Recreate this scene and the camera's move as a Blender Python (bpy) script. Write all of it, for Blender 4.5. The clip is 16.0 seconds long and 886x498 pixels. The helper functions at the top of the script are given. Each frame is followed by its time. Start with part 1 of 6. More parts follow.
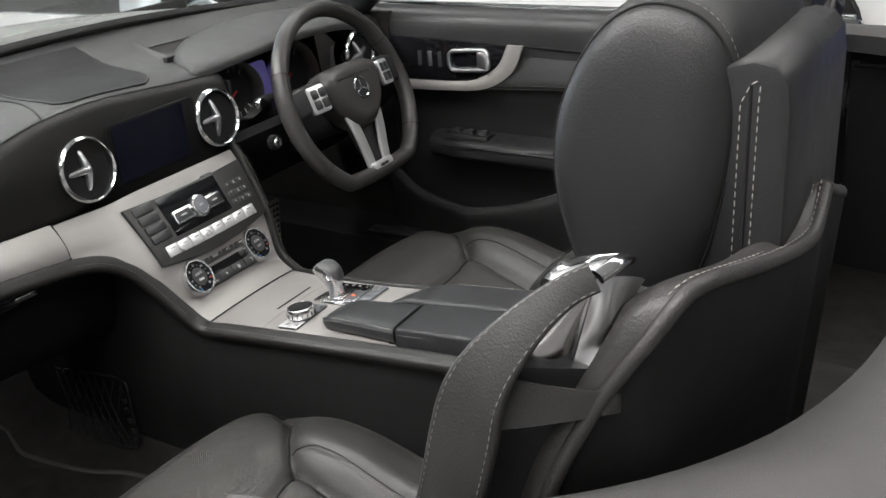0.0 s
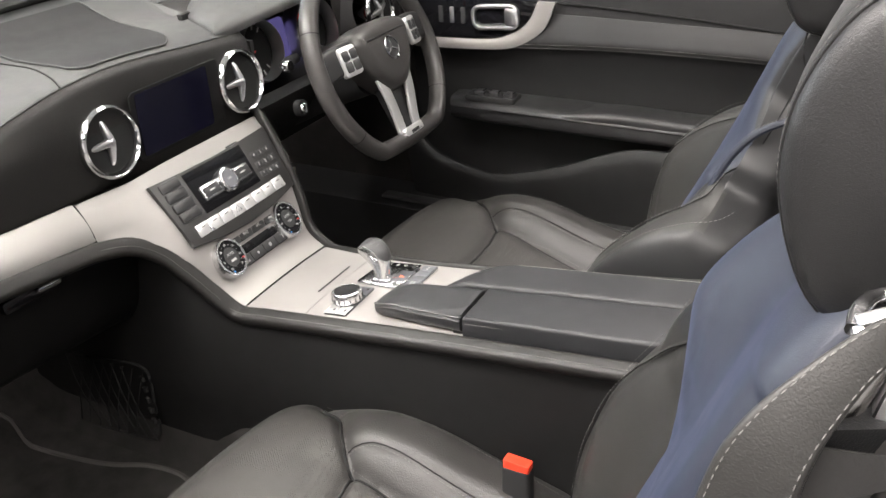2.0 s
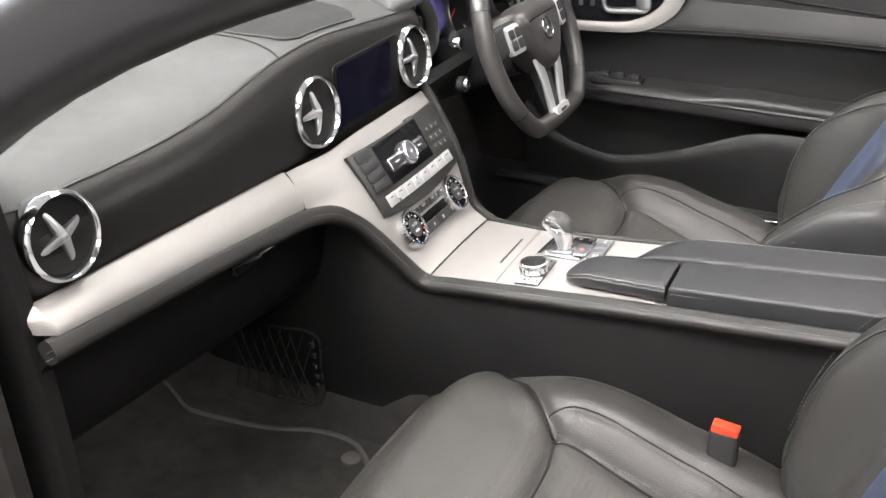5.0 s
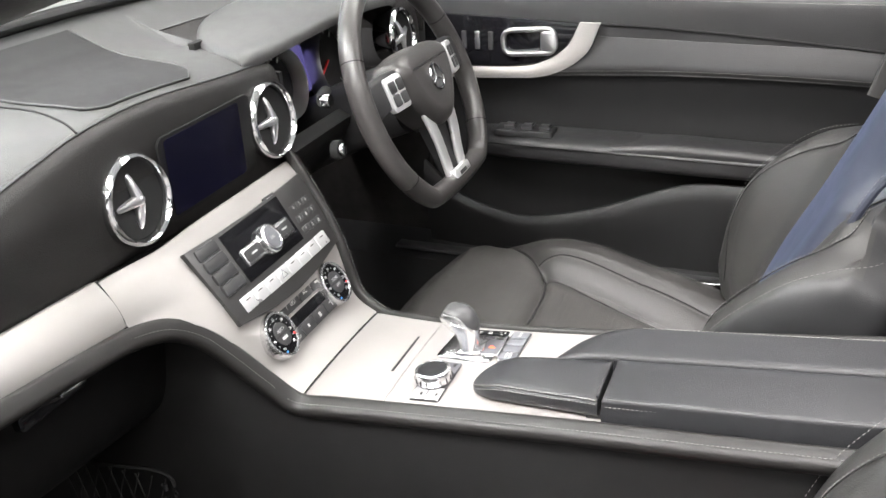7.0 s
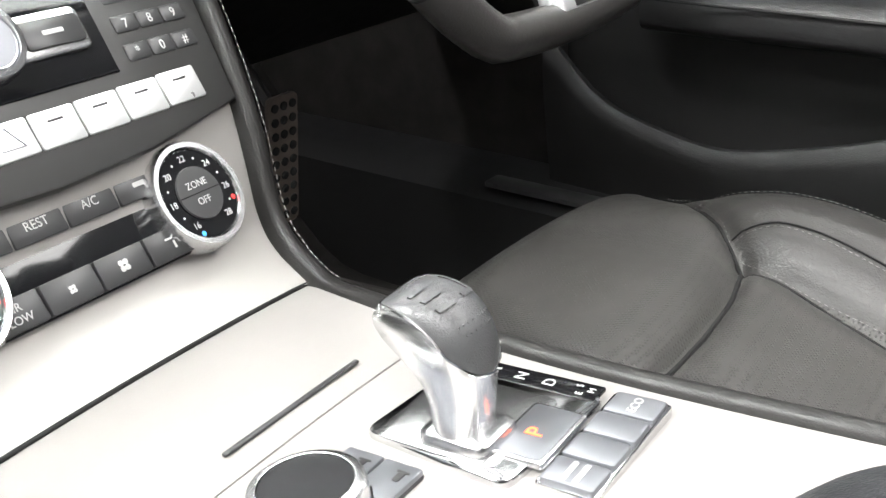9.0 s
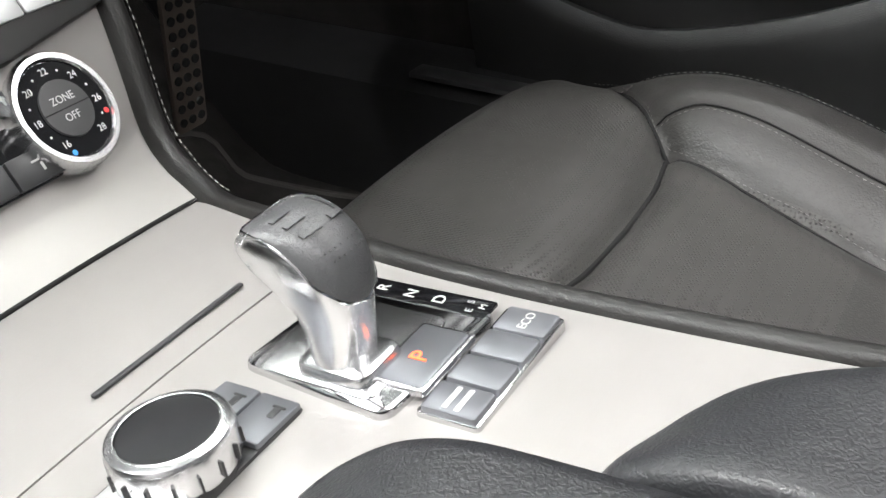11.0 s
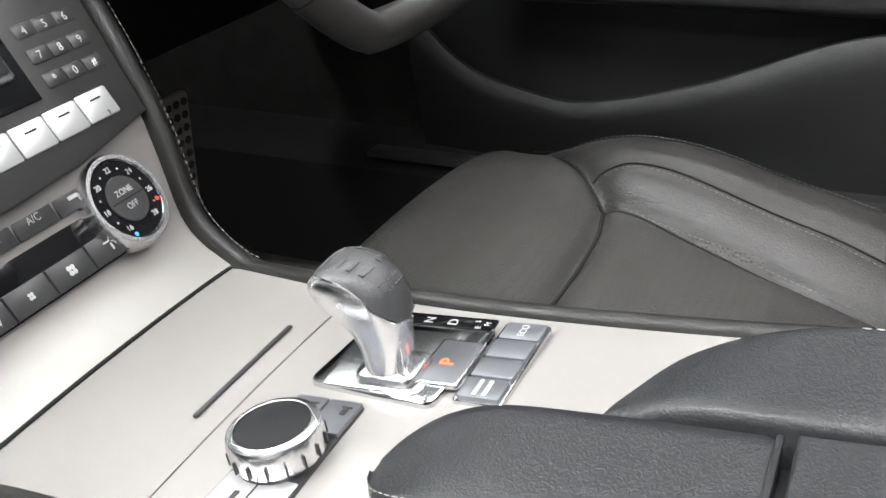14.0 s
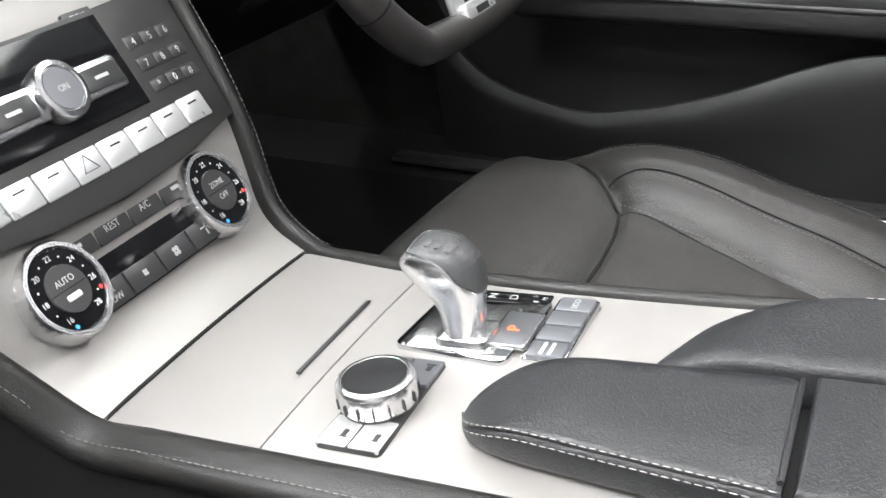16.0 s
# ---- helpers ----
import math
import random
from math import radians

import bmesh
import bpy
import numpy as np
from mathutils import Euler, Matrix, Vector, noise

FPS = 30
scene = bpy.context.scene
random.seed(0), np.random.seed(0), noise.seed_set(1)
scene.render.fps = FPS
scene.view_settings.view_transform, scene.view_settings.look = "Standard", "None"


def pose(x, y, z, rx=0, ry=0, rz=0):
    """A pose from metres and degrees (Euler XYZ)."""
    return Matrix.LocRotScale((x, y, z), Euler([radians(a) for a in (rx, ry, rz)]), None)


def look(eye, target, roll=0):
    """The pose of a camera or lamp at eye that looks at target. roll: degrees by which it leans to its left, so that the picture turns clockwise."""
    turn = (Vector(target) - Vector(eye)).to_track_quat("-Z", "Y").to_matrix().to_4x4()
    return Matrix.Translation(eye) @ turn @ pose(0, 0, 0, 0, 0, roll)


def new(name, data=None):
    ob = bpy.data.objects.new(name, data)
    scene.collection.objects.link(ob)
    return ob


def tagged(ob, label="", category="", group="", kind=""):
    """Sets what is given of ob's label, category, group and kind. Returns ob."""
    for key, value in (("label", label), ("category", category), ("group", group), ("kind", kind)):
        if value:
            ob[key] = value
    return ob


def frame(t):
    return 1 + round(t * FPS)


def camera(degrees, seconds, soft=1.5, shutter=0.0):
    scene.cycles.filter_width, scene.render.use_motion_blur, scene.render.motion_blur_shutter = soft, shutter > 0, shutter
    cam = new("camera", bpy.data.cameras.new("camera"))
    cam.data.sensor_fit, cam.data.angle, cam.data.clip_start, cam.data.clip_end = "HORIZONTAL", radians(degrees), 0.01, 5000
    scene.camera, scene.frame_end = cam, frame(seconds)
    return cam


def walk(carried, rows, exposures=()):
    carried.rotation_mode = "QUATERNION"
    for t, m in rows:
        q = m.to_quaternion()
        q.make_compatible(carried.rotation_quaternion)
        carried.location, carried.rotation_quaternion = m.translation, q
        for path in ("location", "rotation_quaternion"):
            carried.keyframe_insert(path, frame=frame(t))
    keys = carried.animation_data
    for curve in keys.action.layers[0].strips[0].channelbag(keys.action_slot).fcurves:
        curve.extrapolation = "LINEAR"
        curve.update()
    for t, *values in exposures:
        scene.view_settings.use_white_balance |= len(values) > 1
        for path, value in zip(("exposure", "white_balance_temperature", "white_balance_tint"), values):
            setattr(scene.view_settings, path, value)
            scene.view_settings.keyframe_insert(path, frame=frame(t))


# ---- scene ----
cam = camera(49.7, 16.0)
PATH = [
    (0, (1.118, -1.083, 1.239), (0.144, 0.465, 0.430), -4.21),
    (0.5, (0.978, -1.012, 1.226), (0.067, 0.571, 0.409), -3.89),
    (1, (0.941, -0.942, 1.235), (0.030, 0.608, 0.356), -4.83),
    (1.5, (0.936, -0.989, 1.257), (0.074, 0.561, 0.332), -4.18),
    (2, (0.916, -1.059, 1.244), (0.056, 0.498, 0.331), -3.20),
    (2.5, (0.884, -1.092, 1.236), (-0.022, 0.443, 0.330), -2.51),
    (3, (0.844, -1.090, 1.259), (-0.132, 0.373, 0.309), -3.78),
    (3.5, (0.778, -1.113, 1.263), (-0.204, 0.326, 0.278), -3.90),
    (3.7, (0.750, -1.135, 1.253), (-0.210, 0.324, 0.272), -3.3),
    (5.8, (0.652, -1.274, 1.259), (-0.109, 0.341, 0.358), -2.5),
    (6, (0.664, -1.275, 1.251), (-0.091, 0.354, 0.369), -3.0),
    (6.5, (0.625, -1.199, 1.243), (-0.053, 0.475, 0.385), -1.6),
    (7, (0.592, -0.953, 1.177), (-0.104, 0.716, 0.323), -3.0),
    (7.5, (0.523, -0.689, 1.067), (-0.217, 0.958, 0.207), -3.5),
    (8, (0.465, -0.475, 0.925), (-0.377, 1.152, 0.123), -2.7),
    (8.5, (0.416, -0.334, 0.819), (-0.522, 1.232, 0.001), -1.6),
    (9, (0.397, -0.249, 0.779), (-0.651, 1.218, -0.088), -1.6),
    (9.5, (0.381, -0.206, 0.761), (-0.671, 1.187, -0.215), -1.5),
    (10, (0.38, -0.192, 0.759), (-0.608, 1.164, -0.329), -1.3),
    (10.2, (0.385, -0.194, 0.762), (-0.575, 1.174, -0.337), -1.2),
    (12.3, (0.422, -0.243, 0.792), (-0.448, 1.242, -0.227), -4.9),
    (12.5, (0.424, -0.252, 0.796), (-0.454, 1.238, -0.209), -5.4),
    (13, (0.427, -0.274, 0.807), (-0.453, 1.231, -0.174), -5.8),
    (13.5, (0.429, -0.297, 0.816), (-0.429, 1.231, -0.148), -5.5),
    (14, (0.429, -0.321, 0.824), (-0.39, 1.234, -0.13), -4.8),
    (14.5, (0.431, -0.343, 0.832), (-0.355, 1.228, -0.124), -4.3),
    (15, (0.429, -0.371, 0.842), (-0.31, 1.216, -0.124), -3.4),
    (15.5, (0.426, -0.395, 0.848), (-0.301, 1.201, -0.114), -2.8),
    (16, (0.421, -0.416, 0.854), (-0.368, 1.165, -0.083), -3.5),
]
walk(cam, [(t, look(eye, target, roll)) for t, eye, target, roll in PATH], exposures=[(0, -0.98, 6500, 10), (0.5, -0.72, 6600, 11), (1.0, -0.53, 6600, 11), (1.5, -0.30, 6800, 13), (2.5, -0.17, 6850, 13), (3.5, -0.1, 6850, 13), (6.0, 0.18, 6550, 13), (7.0, 0.25, 6550, 12), (8.0, 0.42, 6580, 12), (8.5, 0.40, 6520, 10), (9.0, 0.32, 6450, 9), (10.0, -0.04, 6450, 9), (12.5, -0.29, 6350, 10), (16.0, -0.13, 6350, 10)])

# ---- light ----
world = bpy.data.worlds.new("world")
scene.world = world
world.use_nodes = True
wn = world.node_tree.nodes
sky = wn.new("ShaderNodeTexSky")
sky.sky_type = "NISHITA"
sky.sun_disc = False
sky.sun_elevation, sky.sun_rotation = radians(40), radians(140)
world.node_tree.links.new(sky.outputs[0], wn["Background"].inputs[0])
wn["Background"].inputs[1].default_value = 0.10


def area_lamp(name, eye, target, w, h, watts, colour):
    data = bpy.data.lights.new(name, "AREA")
    data.shape, data.size, data.size_y, data.energy, data.color = "RECTANGLE", w, h, watts, colour
    ob = new(name, data)
    ob.matrix_world = look(eye, target)
    return ob


# invented overhead lamps, out of view, placed to brighten seats, bonnet and chrome
ADDED_LAMP_SPOTS = [(0.6, -3.8), (-2.4, -1.6), (-2.4, 1.6), (-0.5, -1.5), (0.4, 1.6), (1.5, -1.7), (3.0, 1.6)]
for lx, ly in ADDED_LAMP_SPOTS:
    watts = 45 if ly > 0 else 60 if ly < -3 else (80 if lx > 1 else 150 if lx > -1 else 205)
    area_lamp("added_ceiling_light", (lx, ly, 3.28), (lx, ly, 0), 2.2, 1.1, watts, (1.0, 0.99, 0.985))
area_lamp("window_light", (-6.3, 1.0, 1.9), (0, 0, 0.9), 2.6, 5.0, 330, (0.78, 0.88, 1.0))


# ---- building helpers ----
def mat(name, colour, rough=0.5, metal=0.0, spec=0.5, grain=0.0, grain_scale=400.0, vary=0.12, vary_scale=9.0, coat=0.0, emit=None, kind="noise", sheen=0.0, rough_vary=0.08):
    """A surface with colour drift at a large scale and fine relief at a small one."""
    m = bpy.data.materials.new(name)
    m.use_nodes = True
    nt = m.node_tree
    n, l = nt.nodes, nt.links
    b = n["Principled BSDF"]
    b.inputs["Roughness"].default_value = rough
    b.inputs["Metallic"].default_value = metal
    b.inputs["Specular IOR Level"].default_value = spec
    b.inputs["Coat Weight"].default_value = coat
    b.inputs["Coat Roughness"].default_value = 0.05
    b.inputs["Sheen Weight"].default_value = sheen
    co = n.new("ShaderNodeTexCoord")
    big = n.new("ShaderNodeTexNoise")
    big.inputs["Scale"].default_value, big.inputs["Detail"].default_value = vary_scale, 5
    l.new(co.outputs["Object"], big.inputs["Vector"])
    ramp = n.new("ShaderNodeMapRange")
    ramp.inputs["From Min"].default_value, ramp.inputs["From Max"].default_value = 0.25, 0.75
    ramp.inputs["To Min"].default_value, ramp.inputs["To Max"].default_value = 1 - vary, 1 + vary
    l.new(big.outputs["Fac"], ramp.inputs["Value"])
    mul = n.new("ShaderNodeVectorMath")
    mul.operation = "SCALE"
    mul.inputs[0].default_value = colour[:3]
    l.new(ramp.outputs[0], mul.inputs["Scale"])
    l.new(mul.outputs[0], b.inputs["Base Color"])
    rr = n.new("ShaderNodeMapRange")
    rr.inputs["To Min"].default_value, rr.inputs["To Max"].default_value = max(0.02, rough - rough_vary), min(1, rough + rough_vary)
    mid = n.new("ShaderNodeTexNoise")
    mid.inputs["Scale"].default_value, mid.inputs["Detail"].default_value = vary_scale * 5, 4
    l.new(co.outputs["Object"], mid.inputs["Vector"])
    l.new(mid.outputs["Fac"], rr.inputs["Value"])
    l.new(rr.outputs[0], b.inputs["Roughness"])
    if grain:
        bump = n.new("ShaderNodeBump")
        bump.inputs["Strength"].default_value, bump.inputs["Distance"].default_value = grain, 0.0006
        if kind == "leather":
            v = n.new("ShaderNodeTexVoronoi")
            v.feature = "SMOOTH_F1"
            v.inputs["Scale"].default_value = grain_scale
            warp = n.new("ShaderNodeTexNoise")
            warp.inputs["Scale"].default_value = grain_scale * 0.35
            l.new(co.outputs["Object"], warp.inputs["Vector"])
            mix = n.new("ShaderNodeVectorMath")
            mix.operation = "MULTIPLY_ADD"
            mix.inputs[1].default_value = (0.004, 0.004, 0.004)
            l.new(warp.outputs["Color"], mix.inputs[0])
            l.new(co.outputs["Object"], mix.inputs[2])
            l.new(mix.outputs[0], v.inputs["Vector"])
            l.new(v.outputs["Distance"], bump.inputs["Height"])
        elif kind == "holes":
            mp = n.new("ShaderNodeMapping")
            mp.inputs["Rotation"].default_value = (0.0, 0.0, radians(45))
            l.new(co.outputs["Object"], mp.inputs["Vector"])
            v = n.new("ShaderNodeTexVoronoi")
            v.inputs["Scale"].default_value = grain_scale
            v.inputs["Randomness"].default_value = 0.3
            l.new(mp.outputs[0], v.inputs["Vector"])
            st = n.new("ShaderNodeMapRange")
            st.inputs["From Min"].default_value, st.inputs["From Max"].default_value = 0.18, 0.42
            l.new(v.outputs["Distance"], st.inputs["Value"])
            l.new(st.outputs[0], bump.inputs["Height"])
            dk = n.new("ShaderNodeMapRange")
            dk.inputs["To Min"].default_value, dk.inputs["To Max"].default_value = 0.3, 1.0
            l.new(st.outputs[0], dk.inputs["Value"])
            m2 = n.new("ShaderNodeVectorMath")
            m2.operation = "SCALE"
            l.new(mul.outputs[0], m2.inputs[0])
            l.new(dk.outputs[0], m2.inputs["Scale"])
            l.new(m2.outputs[0], b.inputs["Base Color"])
        elif kind == "brushed":
            mp = n.new("ShaderNodeMapping")
            mp.inputs["Scale"].default_value = (grain_scale, 6.0, grain_scale)
            l.new(co.outputs["Object"], mp.inputs["Vector"])
            nz = n.new("ShaderNodeTexNoise")
            nz.inputs["Scale"].default_value, nz.inputs["Detail"].default_value = 1.0, 3
            l.new(mp.outputs[0], nz.inputs["Vector"])
            l.new(nz.outputs["Fac"], bump.inputs["Height"])
        else:
            nz = n.new("ShaderNodeTexNoise")
            nz.inputs["Scale"].default_value, nz.inputs["Detail"].default_value = grain_scale, 6
            l.new(co.outputs["Object"], nz.inputs["Vector"])
            l.new(nz.outputs["Fac"], bump.inputs["Height"])
        l.new(bump.outputs[0], b.inputs["Normal"])
    if emit:
        b.inputs["Emission Color"].default_value = (*emit[:3], 1)
        b.inputs["Emission Strength"].default_value = emit[3]
    return m


def thing(name, label="", category="", group="", kind=""):
    return tagged(new(name), label, category, group, kind)


def link_mesh(name, bm, material, smooth=True, angle=40):
    me = bpy.data.meshes.new(name)
    bmesh.ops.remove_doubles(bm, verts=bm.verts, dist=1e-6)
    bmesh.ops.recalc_face_normals(bm, faces=bm.faces)
    if smooth:
        for f in bm.faces:
            f.smooth = True
        lim = radians(angle)
        for e in bm.edges:
            if len(e.link_faces) == 2 and e.calc_face_angle(0) > lim:
                e.smooth = False
    bm.to_mesh(me)
    bm.free()
    me.materials.append(material)
    return new(name, me)


def part(name, bm, material, parent=None, label="", angle=40):
    ob = link_mesh(name, bm, material, True, angle)
    if parent is not None:
        ob.parent = parent
        ob.matrix_parent_inverse = parent.matrix_world.inverted()
    if label:
        tagged(ob, label)
    return ob


def smoothstep(a, b, x):
    t = min(1.0, max(0.0, (x - a) / (b - a)))
    return t * t * (3 - 2 * t)


def lerp_table(table, x):
    """Smooth interpolation in a short table of (x, value) pairs."""
    if x <= table[0][0]:
        return table[0][1]
    for i in range(len(table) - 1):
        (x0, v0), (x1, v1) = table[i], table[i + 1]
        if x <= x1:
            pv = table[i - 1] if i else (2 * x0 - x1, 2 * v0 - v1)
            nv = table[i + 2] if i + 2 < len(table) else (2 * x1 - x0, 2 * v1 - v0)
            m0 = (v1 - pv[1]) / (x1 - pv[0]) * (x1 - x0)
            m1 = (nv[1] - v0) / (nv[0] - x0) * (x1 - x0)
            t = (x - x0) / (x1 - x0)
            return (2 * t**3 - 3 * t**2 + 1) * v0 + (t**3 - 2 * t**2 + t) * m0 + (-2 * t**3 + 3 * t**2) * v1 + (t**3 - t**2) * m1
    return table[-1][1]


def curve(points, n):
    """n points along a smooth curve through the given ones, evenly spread."""
    pts = [Vector(p) for p in points]
    dist = [0.0]
    for a, b in zip(pts, pts[1:]):
        dist.append(dist[-1] + (b - a).length)
    tabs = [[(d, p[k]) for d, p in zip(dist, pts)] for k in range(3)]
    return [Vector([lerp_table(tb, dist[-1] * i / (n - 1)) for tb in tabs]) for i in range(n)]


def grid(f, nu, nv, close_u=False, bm=None):
    """A surface f(u, v), u and v from 0 to 1."""
    bm = bm or bmesh.new()
    rows = [[bm.verts.new(f(i / (nu if close_u else nu - 1), j / (nv - 1))) for i in range(nu)] for j in range(nv)]
    for j in range(nv - 1):
        for i in range(nu if close_u else nu - 1):
            k = (i + 1) % nu
            bm.faces.new((rows[j][i], rows[j][k], rows[j + 1][k], rows[j + 1][i]))
    return bm


def slab(f, nu, nv, depth):
    """A surface with thickness: depth(u, v) gives the shift from front to back as a vector."""
    bm = bmesh.new()
    front = [[bm.verts.new(f(i / (nu - 1), j / (nv - 1))) for i in range(nu)] for j in range(nv)]
    back = [[bm.verts.new(Vector(f(i / (nu - 1), j / (nv - 1))) + Vector(depth)) for i in range(nu)] for j in range(nv)]
    for j in range(nv - 1):
        for i in range(nu - 1):
            bm.faces.new((front[j][i], front[j][i + 1], front[j + 1][i + 1], front[j + 1][i]))
            bm.faces.new((back[j][i], back[j + 1][i], back[j + 1][i + 1], back[j][i + 1]))
    ring_f = [front[0][i] for i in range(nu)] + [front[j][nu - 1] for j in range(1, nv)] + [front[nv - 1][i] for i in range(nu - 2, -1, -1)] + [front[j][0] for j in range(nv - 2, 0, -1)]
    ring_b = [back[0][i] for i in range(nu)] + [back[j][nu - 1] for j in range(1, nv)] + [back[nv - 1][i] for i in range(nu - 2, -1, -1)] + [back[j][0] for j in range(nv - 2, 0, -1)]
    for a in range(len(ring_f)):
        c = (a + 1) % len(ring_f)
        bm.faces.new((ring_f[a], ring_b[a], ring_b[c], ring_f[c]))
    return bm


def sweep(path, profile, up=(0, 0, 1), closed=False, scale=None, bm=None, caps=True):
    """A closed profile of (side, up) pairs carried along a path."""
    bm = bm or bmesh.new()
    path = [Vector(p) for p in path]
    n, rings = len(path), []
    for i, p in enumerate(path):
        a = path[(i - 1) % n] if closed or i else p
        b = path[(i + 1) % n] if closed or i < n - 1 else p
        t = (b - a).normalized()
        ref = Vector(up[i]) if isinstance(up[0], (tuple, list, Vector)) else Vector(up)
        side = t.cross(ref).normalized()
        u = side.cross(t).normalized()
        k = scale(i / (n - 1)) if scale else 1.0
        rings.append([bm.verts.new(p + side * (s * k) + u * (h * k)) for s, h in profile])
    m = len(profile)
    for i in range(n if closed else n - 1):
        r0, r1 = rings[i], rings[(i + 1) % n]
        for j in range(m):
            k = (j + 1) % m
            bm.faces.new((r0[j], r0[k], r1[k], r1[j]))
    if caps and not closed:
        bm.faces.new(rings[0])
        bm.faces.new(rings[-1][::-1])
    return bm


def circle(r, n=10, flat=1.0):
    return [(r * math.cos(2 * math.pi * i / n), flat * r * math.sin(2 * math.pi * i / n)) for i in range(n)]


def round_rect(w, h, r, n=4):
    out = []
    for cx, cy, a0 in ((w / 2 - r, h / 2 - r, 0), (-w / 2 + r, h / 2 - r, 90), (-w / 2 + r, -h / 2 + r, 180), (w / 2 - r, -h / 2 + r, 270)):
        for i in range(n + 1):
            a = radians(a0 + 90 * i / n)
            out.append((cx + r * math.cos(a), cy + r * math.sin(a)))
    return out


def prism(outline, z0, z1, bevel=0.0, m=None, bm=None, seg=2):
    """An outline in x and y pulled up from z0 to z1, its upper edge rounded."""
    bm = bm or bmesh.new()
    n = len(outline)
    cx, cy = sum(p[0] for p in outline) / n, sum(p[1] for p in outline) / n
    levels = [(z0, 0.0)]
    if bevel:
        for i in range(seg + 1):
            a = math.pi / 2 * i / seg
            levels.append((z1 - bevel + bevel * math.sin(a), bevel * (1 - math.cos(a))))
    else:
        levels.append((z1, 0.0))
    rings = []
    for z, inset in levels:
        ring = []
        for i, (x, y) in enumerate(outline):
            ax, ay = outline[i - 1]
            bx, by = outline[(i + 1) % n]
            tx, ty = bx - ax, by - ay
            d = math.hypot(tx, ty) or 1
            nx, ny = -ty / d, tx / d
            if nx * (cx - x) + ny * (cy - y) < 0:
                nx, ny = -nx, -ny
            p = Vector((x + nx * inset, y + ny * inset, z))
            ring.append(bm.verts.new(m @ p if m else p))
        rings.append(ring)
    for a, b in zip(rings, rings[1:]):
        for i in range(n):
            k = (i + 1) % n
            bm.faces.new((a[i], a[k], b[k], b[i]))
    bm.faces.new(rings[0][::-1])
    bm.faces.new(rings[-1])
    return bm


def rbox(w, d, h, r, m=None, bm=None):
    """A block centred on its base, with rounded corners and a rounded top."""
    return prism(round_rect(w, d, min(r, w / 2.01, d / 2.01), 3), 0, h, min(r * 0.6, h * 0.45), m, bm)


def lathe(profile, n=40, m=None, bm=None):
    """A profile of (radius, height) pairs turned about z."""
    bm = bm or bmesh.new()
    rings = []
    for r, z in profile:
        ring = []
        for i in range(n):
            a = 2 * math.pi * i / n
            p = Vector((r * math.cos(a), r * math.sin(a), z))
            ring.append(bm.verts.new(m @ p if m else p))
        rings.append(ring)
    for a, b in zip(rings, rings[1:]):
        for i in range(n):
            k = (i + 1) % n
            bm.faces.new((a[i], a[k], b[k], b[i]))
    bm.faces.new(rings[0][::-1])
    bm.faces.new(rings[-1])
    return bm


def fluted(profile, flutes, m, depth=0.018):
    """A turned ring whose widest wall carries shallow flutes."""
    n = flutes * 4
    wide = max(r for r, z in profile)
    bm = bmesh.new()
    rings = []
    for r, z in profile:
        k = depth if r > wide * 0.94 else 0.0
        rings.append([bm.verts.new(m @ Vector((r * (1 - k * (i % 4 == 0)) * math.cos(2 * math.pi * i / n), r * (1 - k * (i % 4 == 0)) * math.sin(2 * math.pi * i / n), z))) for i in range(n)])
    for a, b in zip(rings, rings[1:]):
        for i in range(n):
            bm.faces.new((a[i], a[(i + 1) % n], b[(i + 1) % n], b[i]))
    bm.faces.new(rings[0][::-1])
    bm.faces.new(rings[-1])
    return bm


def stitches(path, material, parent, length=0.0036, gap=0.0014, r=0.00042, lift=0.0, up=(0, 0, 1)):
    """A row of short threads along a path, evenly spaced."""
    pts = [Vector(p) for p in path]
    dist = [0.0]
    for a, b in zip(pts, pts[1:]):
        dist.append(dist[-1] + (b - a).length)
    bm = bmesh.new()
    k, q = 0, 0.0

    def at(q, k):
        while k < len(pts) - 2 and dist[k + 1] < q:
            k += 1
        d = max(1e-9, dist[k + 1] - dist[k])
        return pts[k].lerp(pts[k + 1], (q - dist[k]) / d), k

    while q + length < dist[-1]:
        a, k = at(q, k)
        b, _ = at(q + length, k)
        t = (b - a).normalized()
        side = t.cross(Vector(up)).normalized()
        u = side.cross(t)
        ends = []
        for f, w in ((0.0, 0.5), (0.5, 1.0), (1.0, 0.5)):
            c = a.lerp(b, f) + u * lift
            ends.append([bm.verts.new(c + side * (x * r * w) + u * (y * r * w)) for x, y in ((1, 0), (0, 1), (-1, 0), (0, -1))])
        for e, f in zip(ends, ends[1:]):
            for i in range(4):
                bm.faces.new((e[i], e[(i + 1) % 4], f[(i + 1) % 4], f[i]))
        q += length + gap
    ob = part("stitching", bm, material, parent, "pale thread")
    return tagged(ob, kind="stuff")


def lettering(body, size, material, m, parent, name="lettering", depth=0.0003):
    """Raised words in the built-in font, centred on the pose m, reading along its x."""
    cu = bpy.data.curves.new(name, "FONT")
    cu.body, cu.size, cu.align_x, cu.align_y, cu.extrude = body, size, "CENTER", "CENTER", depth
    tmp = bpy.data.objects.new("tmp", cu)
    scene.collection.objects.link(tmp)
    me = bpy.data.meshes.new_from_object(tmp.evaluated_get(bpy.context.evaluated_depsgraph_get()))
    bpy.data.objects.remove(tmp)
    bpy.data.curves.remove(cu)
    me.materials.clear()
    me.materials.append(material)
    me.transform(m)
    ob = new(name, me)
    ob.parent = parent
    ob.matrix_parent_inverse = parent.matrix_world.inverted()
    return ob


